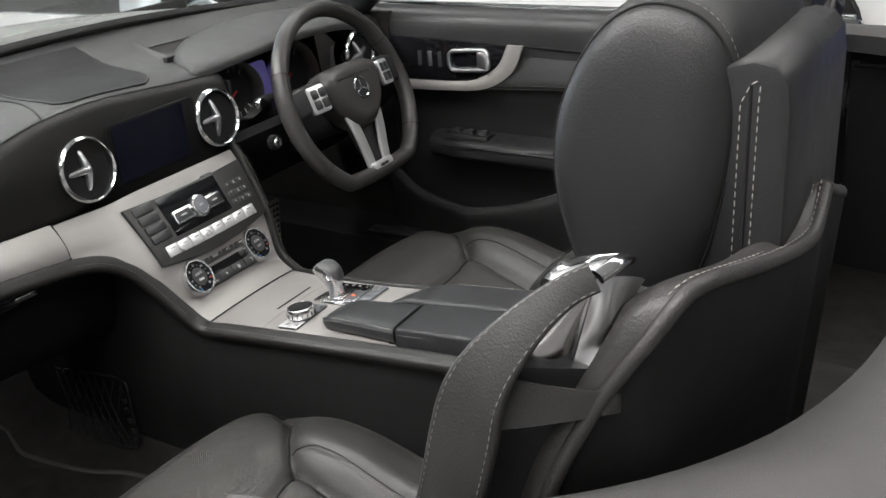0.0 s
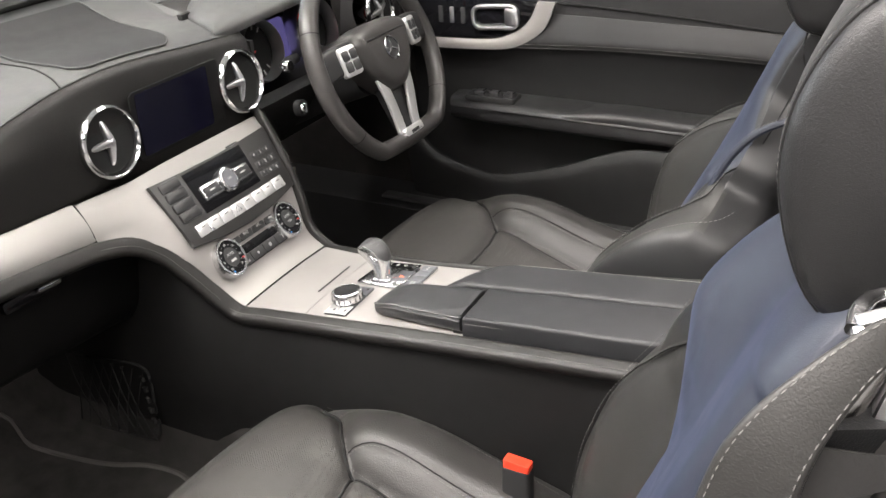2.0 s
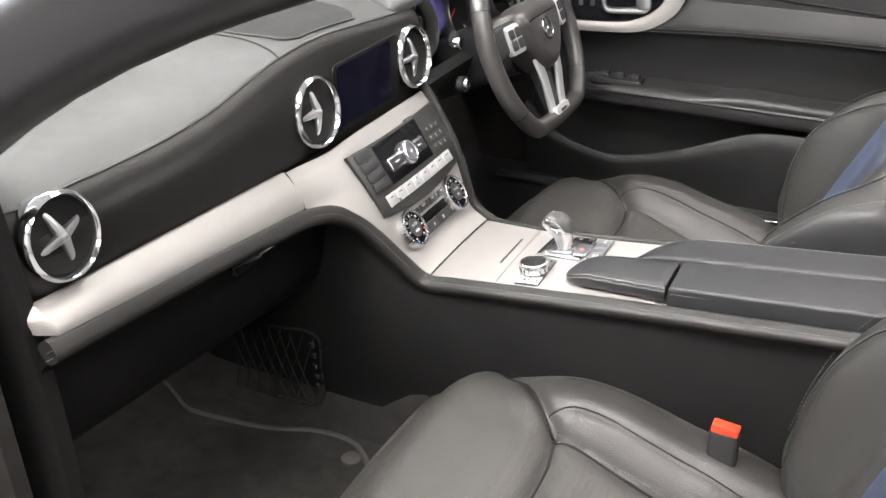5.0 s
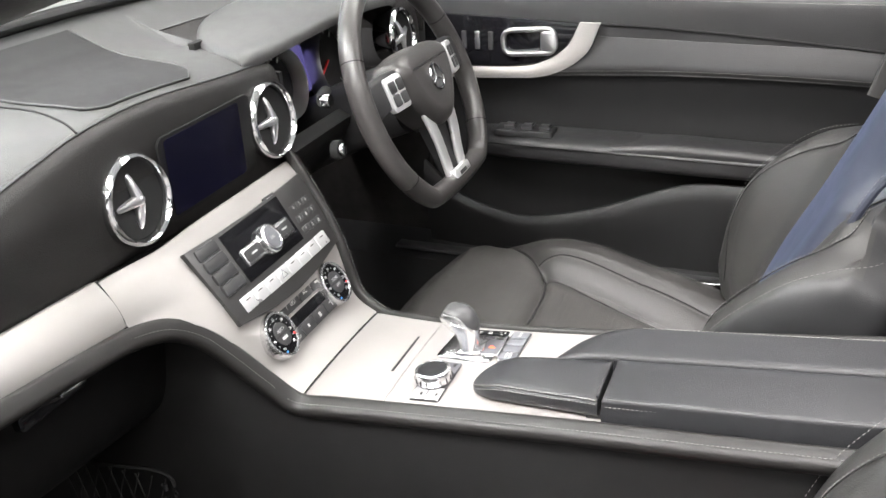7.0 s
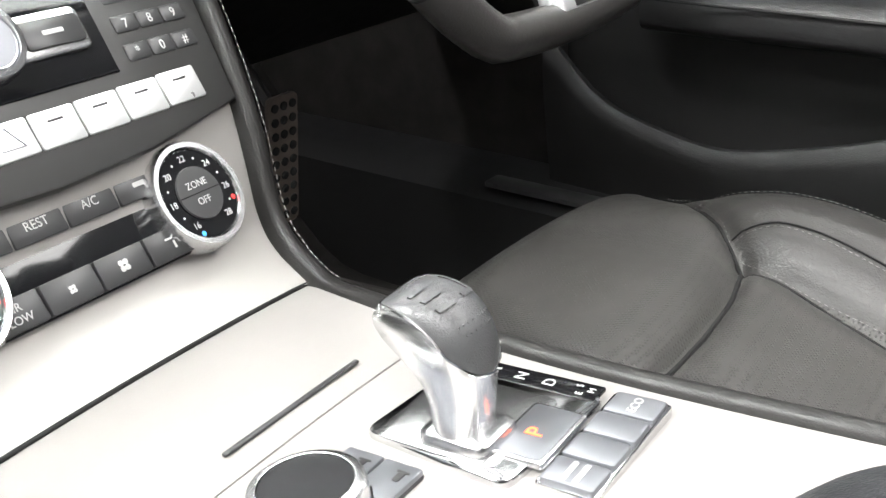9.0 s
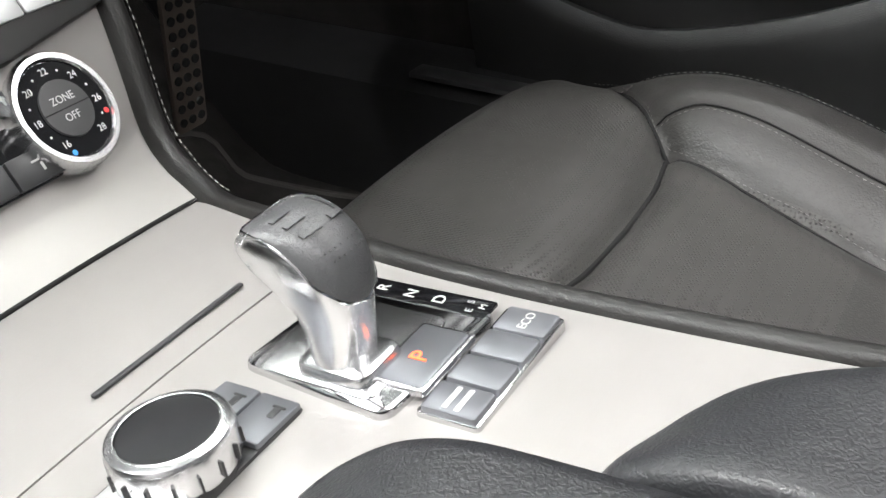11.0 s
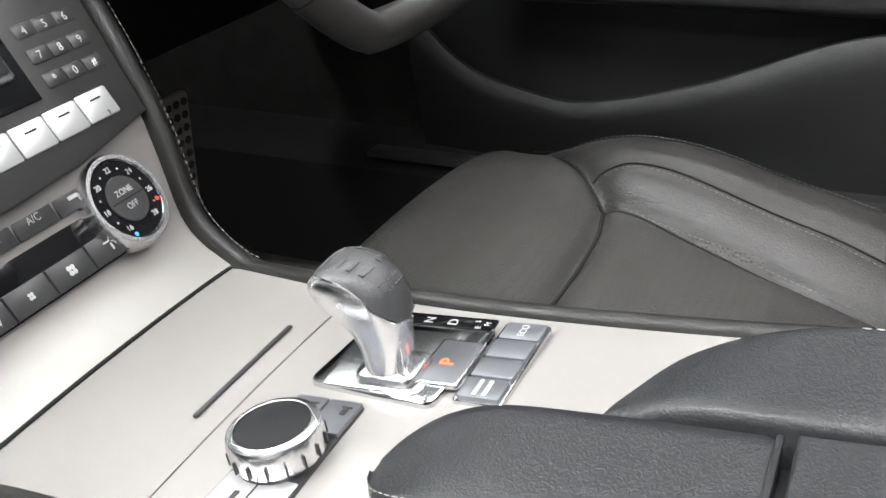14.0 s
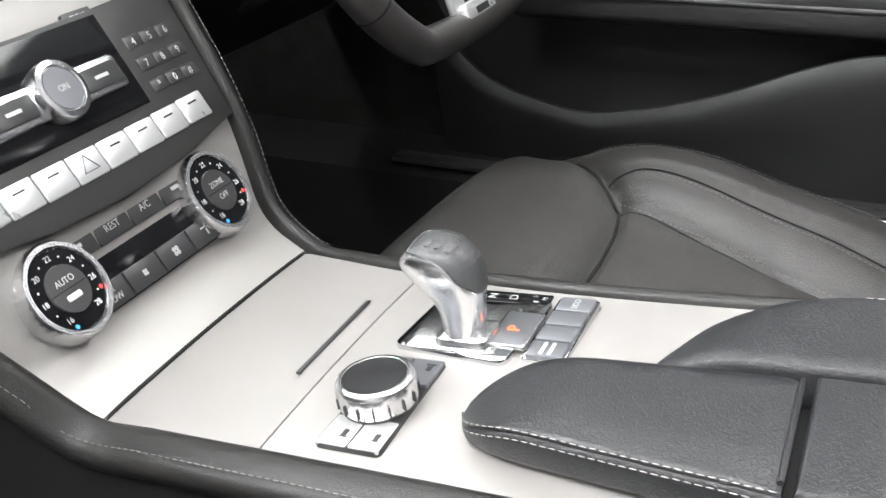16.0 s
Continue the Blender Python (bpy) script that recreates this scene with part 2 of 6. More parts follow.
# ---- materials ----
M_LEATHER = mat("black_leather", (0.019, 0.0192, 0.020), 0.40, grain=0.45, grain_scale=850, kind="leather", vary=0.18, spec=0.42)
M_HEAD = mat("headrest_leather", (0.018, 0.0178, 0.0182), 0.42, grain=0.35, grain_scale=900, kind="leather", vary=0.10, spec=0.45)
M_WHEEL = mat("wheel_leather", (0.036, 0.034, 0.033), 0.31, grain=0.3, grain_scale=900, kind="leather", vary=0.1, spec=0.5)
M_DOOR = mat("door_leather", (0.020, 0.0198, 0.0202), 0.42, grain=0.4, grain_scale=800, kind="leather", vary=0.15, spec=0.45)
M_SEAT = mat("seat_leather", (0.033, 0.0314, 0.0300), 0.44, grain=0.5, grain_scale=560, kind="leather", vary=0.16, spec=0.5)
M_SIDE = mat("console_lining", (0.0080, 0.0078, 0.0078), 0.60, grain=0.4, grain_scale=900, kind="leather", vary=0.2, spec=0.25)
# dash leather below the seam, its shade put into a darker base colour
M_DASH_SHADED = mat("shaded_dash_leather", (0.0105, 0.0096, 0.0092), 0.52, grain=0.5, grain_scale=750, kind="leather", vary=0.15, spec=0.34)
M_LIP = mat("edge_leather", (0.014, 0.0132, 0.0126), 0.46, grain=0.28, grain_scale=900, kind="leather", vary=0.15, spec=0.38)
# same dash leather from above, overhead light put into a paler base colour
M_DASH_LIT = mat("lit_dash_leather", (0.044, 0.0442, 0.0438), 0.50, grain=0.35, grain_scale=800, kind="leather", vary=0.12, spec=0.42)
M_BOLSTER = mat("bolster_leather", (0.027, 0.0265, 0.0252), 0.43, grain=0.4, grain_scale=700, kind="leather", vary=0.14, spec=0.45)
M_PERF = mat("perforated_leather", (0.046, 0.0438, 0.0412), 0.47, grain=0.7, grain_scale=340, kind="holes", vary=0.16, spec=0.5)
# dark leather with blue window reflection put into base colour and sheen tint
M_BLUE_REFLECT = mat("blue_reflection_leather", (0.027, 0.031, 0.044), 0.42, grain=0.2, grain_scale=900, kind="leather", vary=0.12, spec=0.45, sheen=0.10)
M_BLUE_REFLECT.node_tree.nodes["Principled BSDF"].inputs["Sheen Tint"].default_value = (0.36, 0.50, 1.0, 1)
M_BLUE_REFLECT.node_tree.nodes["Principled BSDF"].inputs["Sheen Roughness"].default_value = 0.4
M_DOORLOW = mat("lower_door_leather", (0.014, 0.0138, 0.0140), 0.5, grain=0.4, grain_scale=850, kind="leather", vary=0.15, spec=0.4)
M_KEYGREY = mat("satin_grey_key", (0.19, 0.195, 0.212), 0.36, metal=0.6, vary=0.05)
M_KNOBTOP = mat("matt_black_top", (0.012, 0.012, 0.013), 0.62, vary=0.05, spec=0.25)
M_POLISH = mat("polished_silver", (0.74, 0.74, 0.75), 0.25, metal=1.0, vary=0.01, rough_vary=0.0)
M_MIRROR = mat("bright_plating", (0.88, 0.87, 0.86), 0.14, metal=1.0, vary=0.03, rough_vary=0.04)
M_ARM = mat("armrest_leather", (0.020, 0.0205, 0.0222), 0.42, grain=0.5, grain_scale=820, kind="leather", vary=0.12, spec=0.48)
M_GRIP = mat("grip_leather", (0.060, 0.060, 0.062), 0.34, grain=0.3, grain_scale=1100, kind="leather", vary=0.10)
M_DECK = mat("deck_leather", (0.070, 0.068, 0.068), 0.55, grain=0.4, grain_scale=700, kind="leather", vary=0.08, spec=0.35)
M_FACE = mat("radio_black", (0.026, 0.0255, 0.025), 0.40, vary=0.06)
M_PLASTIC = mat("black_plastic", (0.016, 0.016, 0.0165), 0.45, grain=0.2, grain_scale=1200, vary=0.1)
M_GLOSS = mat("gloss_black", (0.006, 0.006, 0.007), 0.08, vary=0.05, spec=0.5, rough_vary=0.03)
M_MATT_BLACK = mat("matt_black_trim", (0.0050, 0.0048, 0.0048), 0.55, grain=0.25, grain_scale=900, kind="leather", vary=0.15, spec=0.22)
M_SCREEN = mat("screen_glass", (0.004, 0.004, 0.011), 0.12, vary=0.05, spec=0.5, rough_vary=0.03)
M_TRIM = mat("brushed_aluminium", (0.318, 0.304, 0.292), 0.44, metal=0.4, grain=0.12, grain_scale=900, kind="brushed", vary=0.04, rough_vary=0.05)
M_CHROME = mat("chrome", (0.62, 0.62, 0.63), 0.12, metal=1.0, vary=0.03, rough_vary=0.04)
M_SATIN = mat("satin_chrome", (0.70, 0.70, 0.71), 0.34, metal=1.0, vary=0.04, rough_vary=0.05)
M_SILVER = mat("silver_key", (0.74, 0.74, 0.74), 0.30, metal=0.7, vary=0.04)
M_GUNMETAL = mat("dark_key", (0.040, 0.040, 0.041), 0.33, metal=0.2, vary=0.06)
M_CARPET = mat("black_carpet", (0.024, 0.0226, 0.0215), 0.95, grain=1.0, grain_scale=1500, vary=0.3, vary_scale=30, spec=0.1)
M_MAT_BIND = mat("mat_binding", (0.06, 0.057, 0.054), 0.9, grain=0.8, grain_scale=900, spec=0.1)
M_THREAD = mat("grey_thread", (0.17, 0.165, 0.16), 0.8, spec=0.2)
M_THREAD_PALE = mat("pale_thread", (0.34, 0.33, 0.31), 0.8, spec=0.2)
M_RIM = mat("rim_leather", (0.033, 0.031, 0.030), 0.31, grain=0.25, grain_scale=900, kind="leather", vary=0.08, spec=0.5, rough_vary=0.03)
M_RED = mat("red_plastic", (0.62, 0.045, 0.02), 0.35, vary=0.06)
M_WHITE_MARK = mat("white_mark", (0.52, 0.52, 0.51), 0.5)
M_RED_MARK = mat("red_mark", (0.75, 0.03, 0.03), 0.4)
M_BLUE_MARK = mat("blue_mark", (0.05, 0.30, 0.75), 0.4)
M_LIT_RED = mat("lit_letter", (0.8, 0.1, 0.03), 0.4, emit=(1.0, 0.16, 0.05, 2.5))
M_GRILLE = mat("speaker_cloth", (0.014, 0.0142, 0.0145), 0.75, grain=0.5, grain_scale=1500, spec=0.3)
M_NET = mat("net_cord", (0.018, 0.018, 0.018), 0.8, spec=0.2)
M_BELT = mat("belt_webbing", (0.035, 0.034, 0.034), 0.8, grain=0.7, grain_scale=600, spec=0.2)
M_PEDAL = mat("pedal_metal", (0.17, 0.14, 0.12), 0.5, metal=0.6, vary=0.1)
M_RUBBER = mat("rubber", (0.015, 0.015, 0.015), 0.8, spec=0.2)
M_WHITE_PAINT = mat("white_paint", (0.78, 0.78, 0.77), 0.2, coat=0.8, vary=0.03)
M_WALL = mat("showroom_wall", (0.46, 0.456, 0.452), 0.8, grain=0.15, grain_scale=60, vary=0.04, vary_scale=2)
M_FLOOR = mat("floor_tile", (0.26, 0.256, 0.252), 0.25, grain=0.05, grain_scale=80, vary=0.08, vary_scale=3)
M_CEIL = mat("ceiling_panel", (0.7, 0.7, 0.69), 0.9, grain=0.2, grain_scale=90, vary=0.03)
M_LAMP = mat("lamp_diffuser", (0.9, 0.9, 0.9), 0.6, emit=(1.0, 0.97, 0.93, 6.0))
M_BLUE_PAINT = mat("blue_paint", (0.02, 0.06, 0.28), 0.2, coat=0.8, vary=0.04)
M_DARK_GLASS = mat("tinted_glass", (0.015, 0.018, 0.02), 0.06, spec=0.6, rough_vary=0.02)

M_GLASS = bpy.data.materials.new("clear_glass")
M_GLASS.use_nodes = True
gb = M_GLASS.node_tree.nodes["Principled BSDF"]
gb.inputs["Base Color"].default_value = (0.93, 0.97, 0.95, 1)
gb.inputs["Roughness"].default_value = 0.02
gb.inputs["IOR"].default_value = 1.45
gb.inputs["Transmission Weight"].default_value = 1.0

# ---- showroom ----
def block(name, x0, x1, y0, y1, z0, z1, material, label="", category="", kind="structure"):
    bm = bmesh.new()
    bmesh.ops.create_cube(bm, size=1.0, matrix=Matrix.Translation(((x0 + x1) / 2, (y0 + y1) / 2, (z0 + z1) / 2)) @ Matrix.Diagonal((x1 - x0, y1 - y0, z1 - z0, 1)))
    return tagged(link_mesh(name, bm, material, False), label, category, "", kind)


block("floor", -6.5, 6.5, -5.0, 6.5, -0.2, 0.0, M_FLOOR, "pale grey polished showroom floor", "floor")
block("ceiling", -6.5, 6.5, -5.0, 6.5, 3.4, 3.6, M_CEIL, "off-white showroom ceiling", "ceiling")
block("wall_rear", 6.5, 6.7, -5.0, 6.5, 0.0, 3.4, M_WALL, "plain off-white showroom wall", "wall")
block("wall_left", -6.5, 6.5, -5.2, -5.0, 0.0, 3.4, M_WALL, "plain off-white showroom wall", "wall")
block("wall_right", -6.5, 6.5, 6.5, 6.7, 0.0, 3.4, M_WALL, "plain off-white showroom wall", "wall")
block("wall_front", -6.7, -6.5, -5.0, 6.5, 0.0, 0.5, M_WALL, "low wall under the showroom window", "wall")
block("wall_front", -6.7, -6.5, -5.0, 6.5, 3.0, 3.4, M_WALL, "band of wall over the showroom window", "wall")
block("wall_front", -6.7, -6.5, -5.0, -3.0, 0.5, 3.0, M_WALL, "off-white wall beside the showroom window", "wall")
block("wall_front", -6.7, -6.5, 5.0, 6.5, 0.5, 3.0, M_WALL, "off-white wall beside the showroom window", "wall")
win = thing("window_1", "wide showroom window with grey frames", "window", kind="structure")
for wy in (-3.0, -1.0, 1.0, 3.0, 5.0):
    part("window_frame", rbox(0.08, 0.06, 2.5, 0.01, pose(-6.6, wy, 0.5)), M_SATIN, win)
for wy in (-2.0, 0.0, 2.0, 4.0):
    bm = bmesh.new()
    bmesh.ops.create_cube(bm, size=1.0, matrix=Matrix.Translation((-6.6, wy, 1.75)) @ Matrix.Diagonal((0.01, 1.94, 2.5, 1)))
    part("pane", bm, M_GLASS, win).visible_shadow = False
# housings and glowing diffusers for the invented overhead lamps
for lx, ly in ADDED_LAMP_SPOTS:
    lamp = thing("added_ceiling_lamp", "added flat rectangular ceiling lamp with white diffuser, out of view", "ceiling lamp", "ceiling lamps")
    part("frame", rbox(2.4, 1.3, 0.09, 0.02, pose(lx, ly, 3.31)), M_CEIL, lamp)
    part("diffuser", rbox(2.3, 1.2, 0.012, 0.004, pose(lx, ly, 3.296)), M_LAMP, lamp)


def far_car(x, y, turn, paint, label):
    """A parked saloon, seen only over the door's edge."""
    car = thing("parked_car", label, "car")

    def shell(u, v):
        s = u * 4.4 - 2.2
        a = math.pi * v
        h = lerp_table([(-2.2, 0.62), (-1.9, 0.74), (-0.9, 0.92), (0.9, 0.98), (1.8, 0.95), (2.2, 0.72)], s)
        w = lerp_table([(-2.2, 0.62), (-1.7, 0.86), (0, 0.9), (1.8, 0.86), (2.2, 0.64)], s)
        c, q = math.cos(a), math.sin(a)
        return Vector((s, -w * math.copysign(abs(c) ** 0.35, c), 0.22 + (h - 0.22) * q ** 0.4))

    def cabin(u, v):
        s = -0.95 + u * 2.6
        a = math.pi * v
        h = lerp_table([(-0.95, 0.9), (-0.2, 1.36), (0.5, 1.42), (1.1, 1.3), (1.65, 0.95)], s)
        w = lerp_table([(-0.95, 0.78), (0.3, 0.72), (1.65, 0.74)], s)
        c, q = math.cos(a), math.sin(a)
        return Vector((s, -w * math.copysign(abs(c) ** 0.5, c), 0.85 + (h - 0.85) * q ** 0.45))

    part("body", grid(shell, 40, 24), paint, car)
    part("window", grid(cabin, 28, 20), M_DARK_GLASS, car)
    for wx in (-1.35, 1.35):
        for wy in (-0.86, 0.86):
            wheel = part("wheel", lathe([(0.2, -0.11), (0.33, -0.11), (0.335, 0), (0.33, 0.11), (0.2, 0.11)], 28, pose(wx, wy, 0.335, 90)), M_RUBBER, car)
            part("rim", lathe([(0.05, -0.12), (0.2, -0.115), (0.215, -0.1), (0.215, 0.1), (0.2, 0.115), (0.05, 0.12)], 24, pose(wx, wy, 0.335, 90)), M_SATIN, wheel)
    car.matrix_world = pose(x, y, 0, 0, 0, turn)


far_car(-1.2, 3.6, 8, M_WHITE_PAINT, "white parked saloon car on the showroom floor")
far_car(3.4, 4.3, 5, M_BLUE_PAINT, "blue parked saloon car on the showroom floor")

# ---- the car's shell ----
shell = thing("convertible", "white convertible with its roof down and one door open", "car")


def bonnet(u, v):
    y = (u * 2 - 1) * 0.84
    x = -0.52 - v * 1.25
    return Vector((x + 0.16 * (y / 0.84) ** 2 * (1 - v), y, 0.935 - 0.10 * v - 0.22 * v ** 3 - 0.13 * (abs(y) / 0.84) ** 3))


part("bonnet", slab(bonnet, 30, 24, (0, 0, -0.03)), M_WHITE_PAINT, shell, "white painted bonnet")


def ws_base(y):
    return Vector((-0.40 + 0.14 * (abs(y) / 0.7) ** 2.2, y, 0.935 - 0.035 * (abs(y) / 0.7) ** 2))


def ws_top(y):
    return Vector((0.26 + 0.10 * (abs(y) / 0.7) ** 2.2, y * 0.94, 1.27 - 0.055 * (abs(y) / 0.7) ** 2))


def windscreen(u, v):
    y = (u * 2 - 1) * 0.72
    a, b = ws_base(y), ws_top(y)
    return a.lerp(b, v) + Vector((-0.03, 0, 0.03)) * math.sin(math.pi * v)


g = part("windscreen", slab(windscreen, 28, 12, (-0.004, 0, 0.004)), M_GLASS, shell, "clear laminated windscreen")
g.visible_shadow = False
band = [ws_base((i / 23 * 2 - 1) * 0.72) for i in range(24)]
part("windscreen_seal", sweep(band, round_rect(0.024, 0.012, 0.005, 2), up=(0.5, 0, 0.8)), M_RUBBER, shell, "black seal along the windscreen's foot")
head = [ws_top((i / 19 * 2 - 1) * 0.72) for i in range(20)]
part("header_rail", sweep(head, round_rect(0.07, 0.05, 0.02, 3), up=(0.4, 0, 0.9)), M_PLASTIC, shell, "black windscreen header")
for sgn in (-1, 1):
    pil = [windscreen(0.5 + sgn * 0.5, i / 9) + Vector((0.004, 0, -0.033)) for i in range(10)]
    part("pillar", sweep(pil, round_rect(0.075, 0.095, 0.028, 4), up=(-0.5, 0, 0.8)), M_PLASTIC, shell, "black windscreen pillar")

wipe = curve([(-0.43, -0.084, 0.894), (-0.43, -0.025, 0.9), (-0.43, 0.072, 0.893)], 12)
part("wiper_arm", sweep(wipe, round_rect(0.012, 0.010, 0.003, 2)), M_PLASTIC, shell, "black wiper arm")
part("wiper_blade", sweep([p + Vector((0.006, 0.004, 0.009)) for p in wipe], round_rect(0.006, 0.005, 0.001, 2)), M_SATIN, shell, "wiper blade with a bright spine")

part("front_bumper", slab(lambda u, v: Vector((-1.80 - 0.12 * math.cos((u - 0.5) * 2.4) + 0.04 * v, (u * 2 - 1) * 0.86, 0.62 - 0.40 * v)), 24, 10, (0.02, 0, 0)), M_WHITE_PAINT, shell, "white painted front bumper")
part("rear_bumper", slab(lambda u, v: Vector((1.72 + 0.12 * math.cos((u - 0.5) * 2.4) - 0.04 * v, (u * 2 - 1) * 0.86, 0.84 - 0.58 * v)), 24, 10, (-0.02, 0, 0)), M_WHITE_PAINT, shell, "white painted tail")

# floor pan with the tunnel and the toe board
def floor_pan(u, v):
    y = (u * 2 - 1) * 0.74
    x = -0.75 + v * 1.85
    z = 0.20 + 0.32 * smoothstep(-0.38, -0.75, x) + 0.22 * smoothstep(0.62, 0.85, x)
    z += 0.14 * smoothstep(0.16, 0.10, abs(y)) - 0.02 * smoothstep(0.2, 0.45, abs(y)) * smoothstep(0.9, 0.4, x)
    return Vector((x, y, z))


part("floor_pan", slab(floor_pan, 60, 50, (0, 0, -0.03)), M_CARPET, shell, "black carpet over the floor pan")
part("firewall", slab(lambda u, v: Vector((-0.74 - 0.02 * v, (u * 2 - 1) * 0.74, 0.2 + v * 0.68)), 8, 8, (-0.02, 0, 0)), M_CARPET, shell)
for sgn in (-1, 1):
    part("sill", slab(lambda u, v: Vector((-0.75 + 1.75 * u, sgn * (0.640 + 0.18 * v), 0.335 + 0.012 * math.sin(math.pi * v) + 0.02 * v)), 24, 6, (0, 0, -0.22)), M_PLASTIC, shell, "black door sill")
    part("side_skirt", slab(lambda u, v: Vector((-0.9 + 2.2 * u, sgn * (0.825 + 0.06 * math.sin(math.pi * v * 0.8)), 0.34 - 0.2 * v)), 12, 8, (0, -sgn * 0.02, 0)), M_WHITE_PAINT, shell)
    part("front_wing", slab(lambda u, v: Vector((-1.75 + 1.15 * u, sgn * (0.80 + 0.10 * math.sin(math.pi * (0.15 + 0.7 * v))), 0.30 + v * 0.50)), 14, 12, (0, -sgn * 0.02, 0)), M_WHITE_PAINT, shell)
    part("sill_plate", rbox(0.66, 0.030, 0.006, 0.003, pose(0.150, sgn * 0.662, 0.349)), M_GUNMETAL, shell, "dark metal sill plate")


# rear deck round the cabin's back
DECK_IN = [(0.735, -0.735, 0.868), (0.84, -0.705, 0.874), (0.925, -0.655, 0.880), (0.985, -0.600, 0.884), (1.03, -0.53, 0.887), (1.06, -0.43, 0.888), (1.075, -0.28, 0.888), (1.08, 0.0, 0.888)]
deck_in = curve(DECK_IN, 40)
deck_in = deck_in + [Vector((p.x, -p.y, p.z)) for p in deck_in[-2::-1]]


def deck(u, v):
    p = deck_in[round(u * 78)]
    k = abs(u - 0.5) * 2
    out = Vector((0.62 * (1 - k ** 2.5), math.copysign(0.165 + 0.06 * (1 - k), p.y) * min(1, abs(p.y) / 0.2), -0.03 - 0.05 * k))
    q = p + out * v
    return Vector((q.x, q.y, q.z + 0.010 * math.sin(math.pi * min(1, v * 2.5)) - 0.014 * (1 - smoothstep(0, 0.08, v))))


part("rear_deck", slab(deck, 79, 18, (0, 0, -0.03)), M_DECK, shell, "dark grey leather deck behind the seats")
for sgn in (-1, 1):
    part("rear_wing", slab(lambda u, v: Vector((0.74 + 1.1 * u, sgn * (0.905 - 0.02 * v + 0.02 * math.sin(math.pi * v) - 0.06 * u * u), 0.80 - 0.5 * v)), 12, 10, (0, -sgn * 0.02, 0)), M_WHITE_PAINT, shell, "white painted rear wing")
    part("kick_panel", slab(lambda u, v: Vector((-0.75 + 0.62 * u, sgn * 0.735, 0.14 + 0.72 * v)), 6, 6, (0, sgn * 0.02, 0)), M_CARPET, shell, "black lined footwell side")
part("rear_bulkhead", slab(lambda u, v: Vector((1.12 + 0.02 * v, (u * 2 - 1) * 0.62, 0.3 + 0.56 * v)), 8, 8, (0.02, 0, 0)), M_CARPET, shell, "black lined bulkhead")
for sgn in (-1, 1):
    part("side_lining", slab(lambda u, v: Vector((0.87 + 0.33 * u, sgn * (0.71 - 0.06 * u), 0.30 + 0.50 * v)), 8, 8, (0, sgn * 0.02, 0)), M_PLASTIC, shell, "black side lining")

for wx in (-1.42, 1.40):
    for sgn in (-1, 1):
        tyre = part("wheel", lathe([(0.22, -0.11), (0.325, -0.115), (0.335, -0.08), (0.335, 0.08), (0.325, 0.115), (0.22, 0.11)], 36, pose(wx, sgn * 0.78, 0.335, 90)), M_RUBBER, shell, "black tyre")
        part("rim", lathe([(0.03, -0.10), (0.20, -0.112), (0.225, -0.10), (0.225, 0.10), (0.20, 0.112), (0.03, 0.10)], 28, pose(wx, sgn * 0.78, 0.335, 90)), M_SATIN, tyre)

# ---- dashboard ----
SEAM_Z = [(-0.72, 0.836), (-0.60, 0.834), (-0.47, 0.831), (-0.36, 0.837), (-0.275, 0.853), (-0.20, 0.866), (-0.095, 0.870), (0.12, 0.852), (0.25, 0.850), (0.70, 0.845)]


def trim_top(y):
    return 0.724 - (y + 0.257) * 0.06


def trim_low(y):
    return 0.672 - (y + 0.244) * 0.11


def stack_x(z):
    return lerp_table([(0.515, 0.056), (0.5235, 0.037), (0.531, 0.021), (0.541, 0.008), (0.555, -0.001), (0.575, -0.008), (0.60, -0.017), (0.621, -0.026), (0.66, -0.049), (0.705, -0.080), (0.76, -0.118)], z)


dash = thing("dashboard", "black leather dashboard with grey stitching and aluminium trim", "dashboard")


def dash_profile(y, k):
    """The section at y: from the windscreen's foot over the top to the trim."""
    zs = lerp_table(SEAM_Z, y)
    xb = -0.40 + 0.14 * (abs(y) / 0.7) ** 2.2
    zt = trim_top(max(-0.7, min(y, 0.1)))
    end = smoothstep(0.66, 0.72, abs(y)) * 0.03
    pts = [(xb, 0.922), (xb * 0.5 - 0.10, zs * 0.5 + 0.452), (-0.175 - end, zs * 0.75 + 0.230), (-0.128 - end, zs + 0.005), (-0.114 - end, zs - 0.014), (-0.106 - end, (zs + zt) / 2 + 0.012), (-0.110 - end, zt + 0.012), (-0.118 - end, zt - 0.004)]
    c = [(i / (len(pts) - 1), p[0]) for i, p in enumerate(pts)], [(i / (len(pts) - 1), p[1]) for i, p in enumerate(pts)]
    return lerp_table(c[0], k), lerp_table(c[1], k)


def dash_skin(u, v):
    y = -0.725 + 1.45 * u
    x, z = dash_profile(y, v * (1 - 0.74 * smoothstep(0.170, 0.190, y) * smoothstep(0.60, 0.58, y)))
    return Vector((x, y, z))


def on_dash(x, y, lift=0.001):
    k = min((q / 120 for q in range(0, 55)), key=lambda q: abs(dash_profile(y, q)[0] - x))
    return Vector((x, y, dash_profile(y, k)[1] + lift))


SEAM_K = 0.405
# split at the seam: lit colour on top, shaded colour on the face
part("upper_pad", slab(lambda u, v: dash_skin(u, v * SEAM_K), 120, 24, (-0.012, 0, -0.012)), M_DASH_LIT, dash, "leather dash top, overhead light put into its paler grey")
part("dash_face", slab(lambda u, v: dash_skin(u, SEAM_K + 0.004 + (0.996 - SEAM_K) * v) + Vector((-0.0015, 0, -0.0008)), 120, 26, (-0.03, 0, -0.004)), M_DASH_SHADED, dash, "leather dash face, shade put into its darker colour")
seam = []
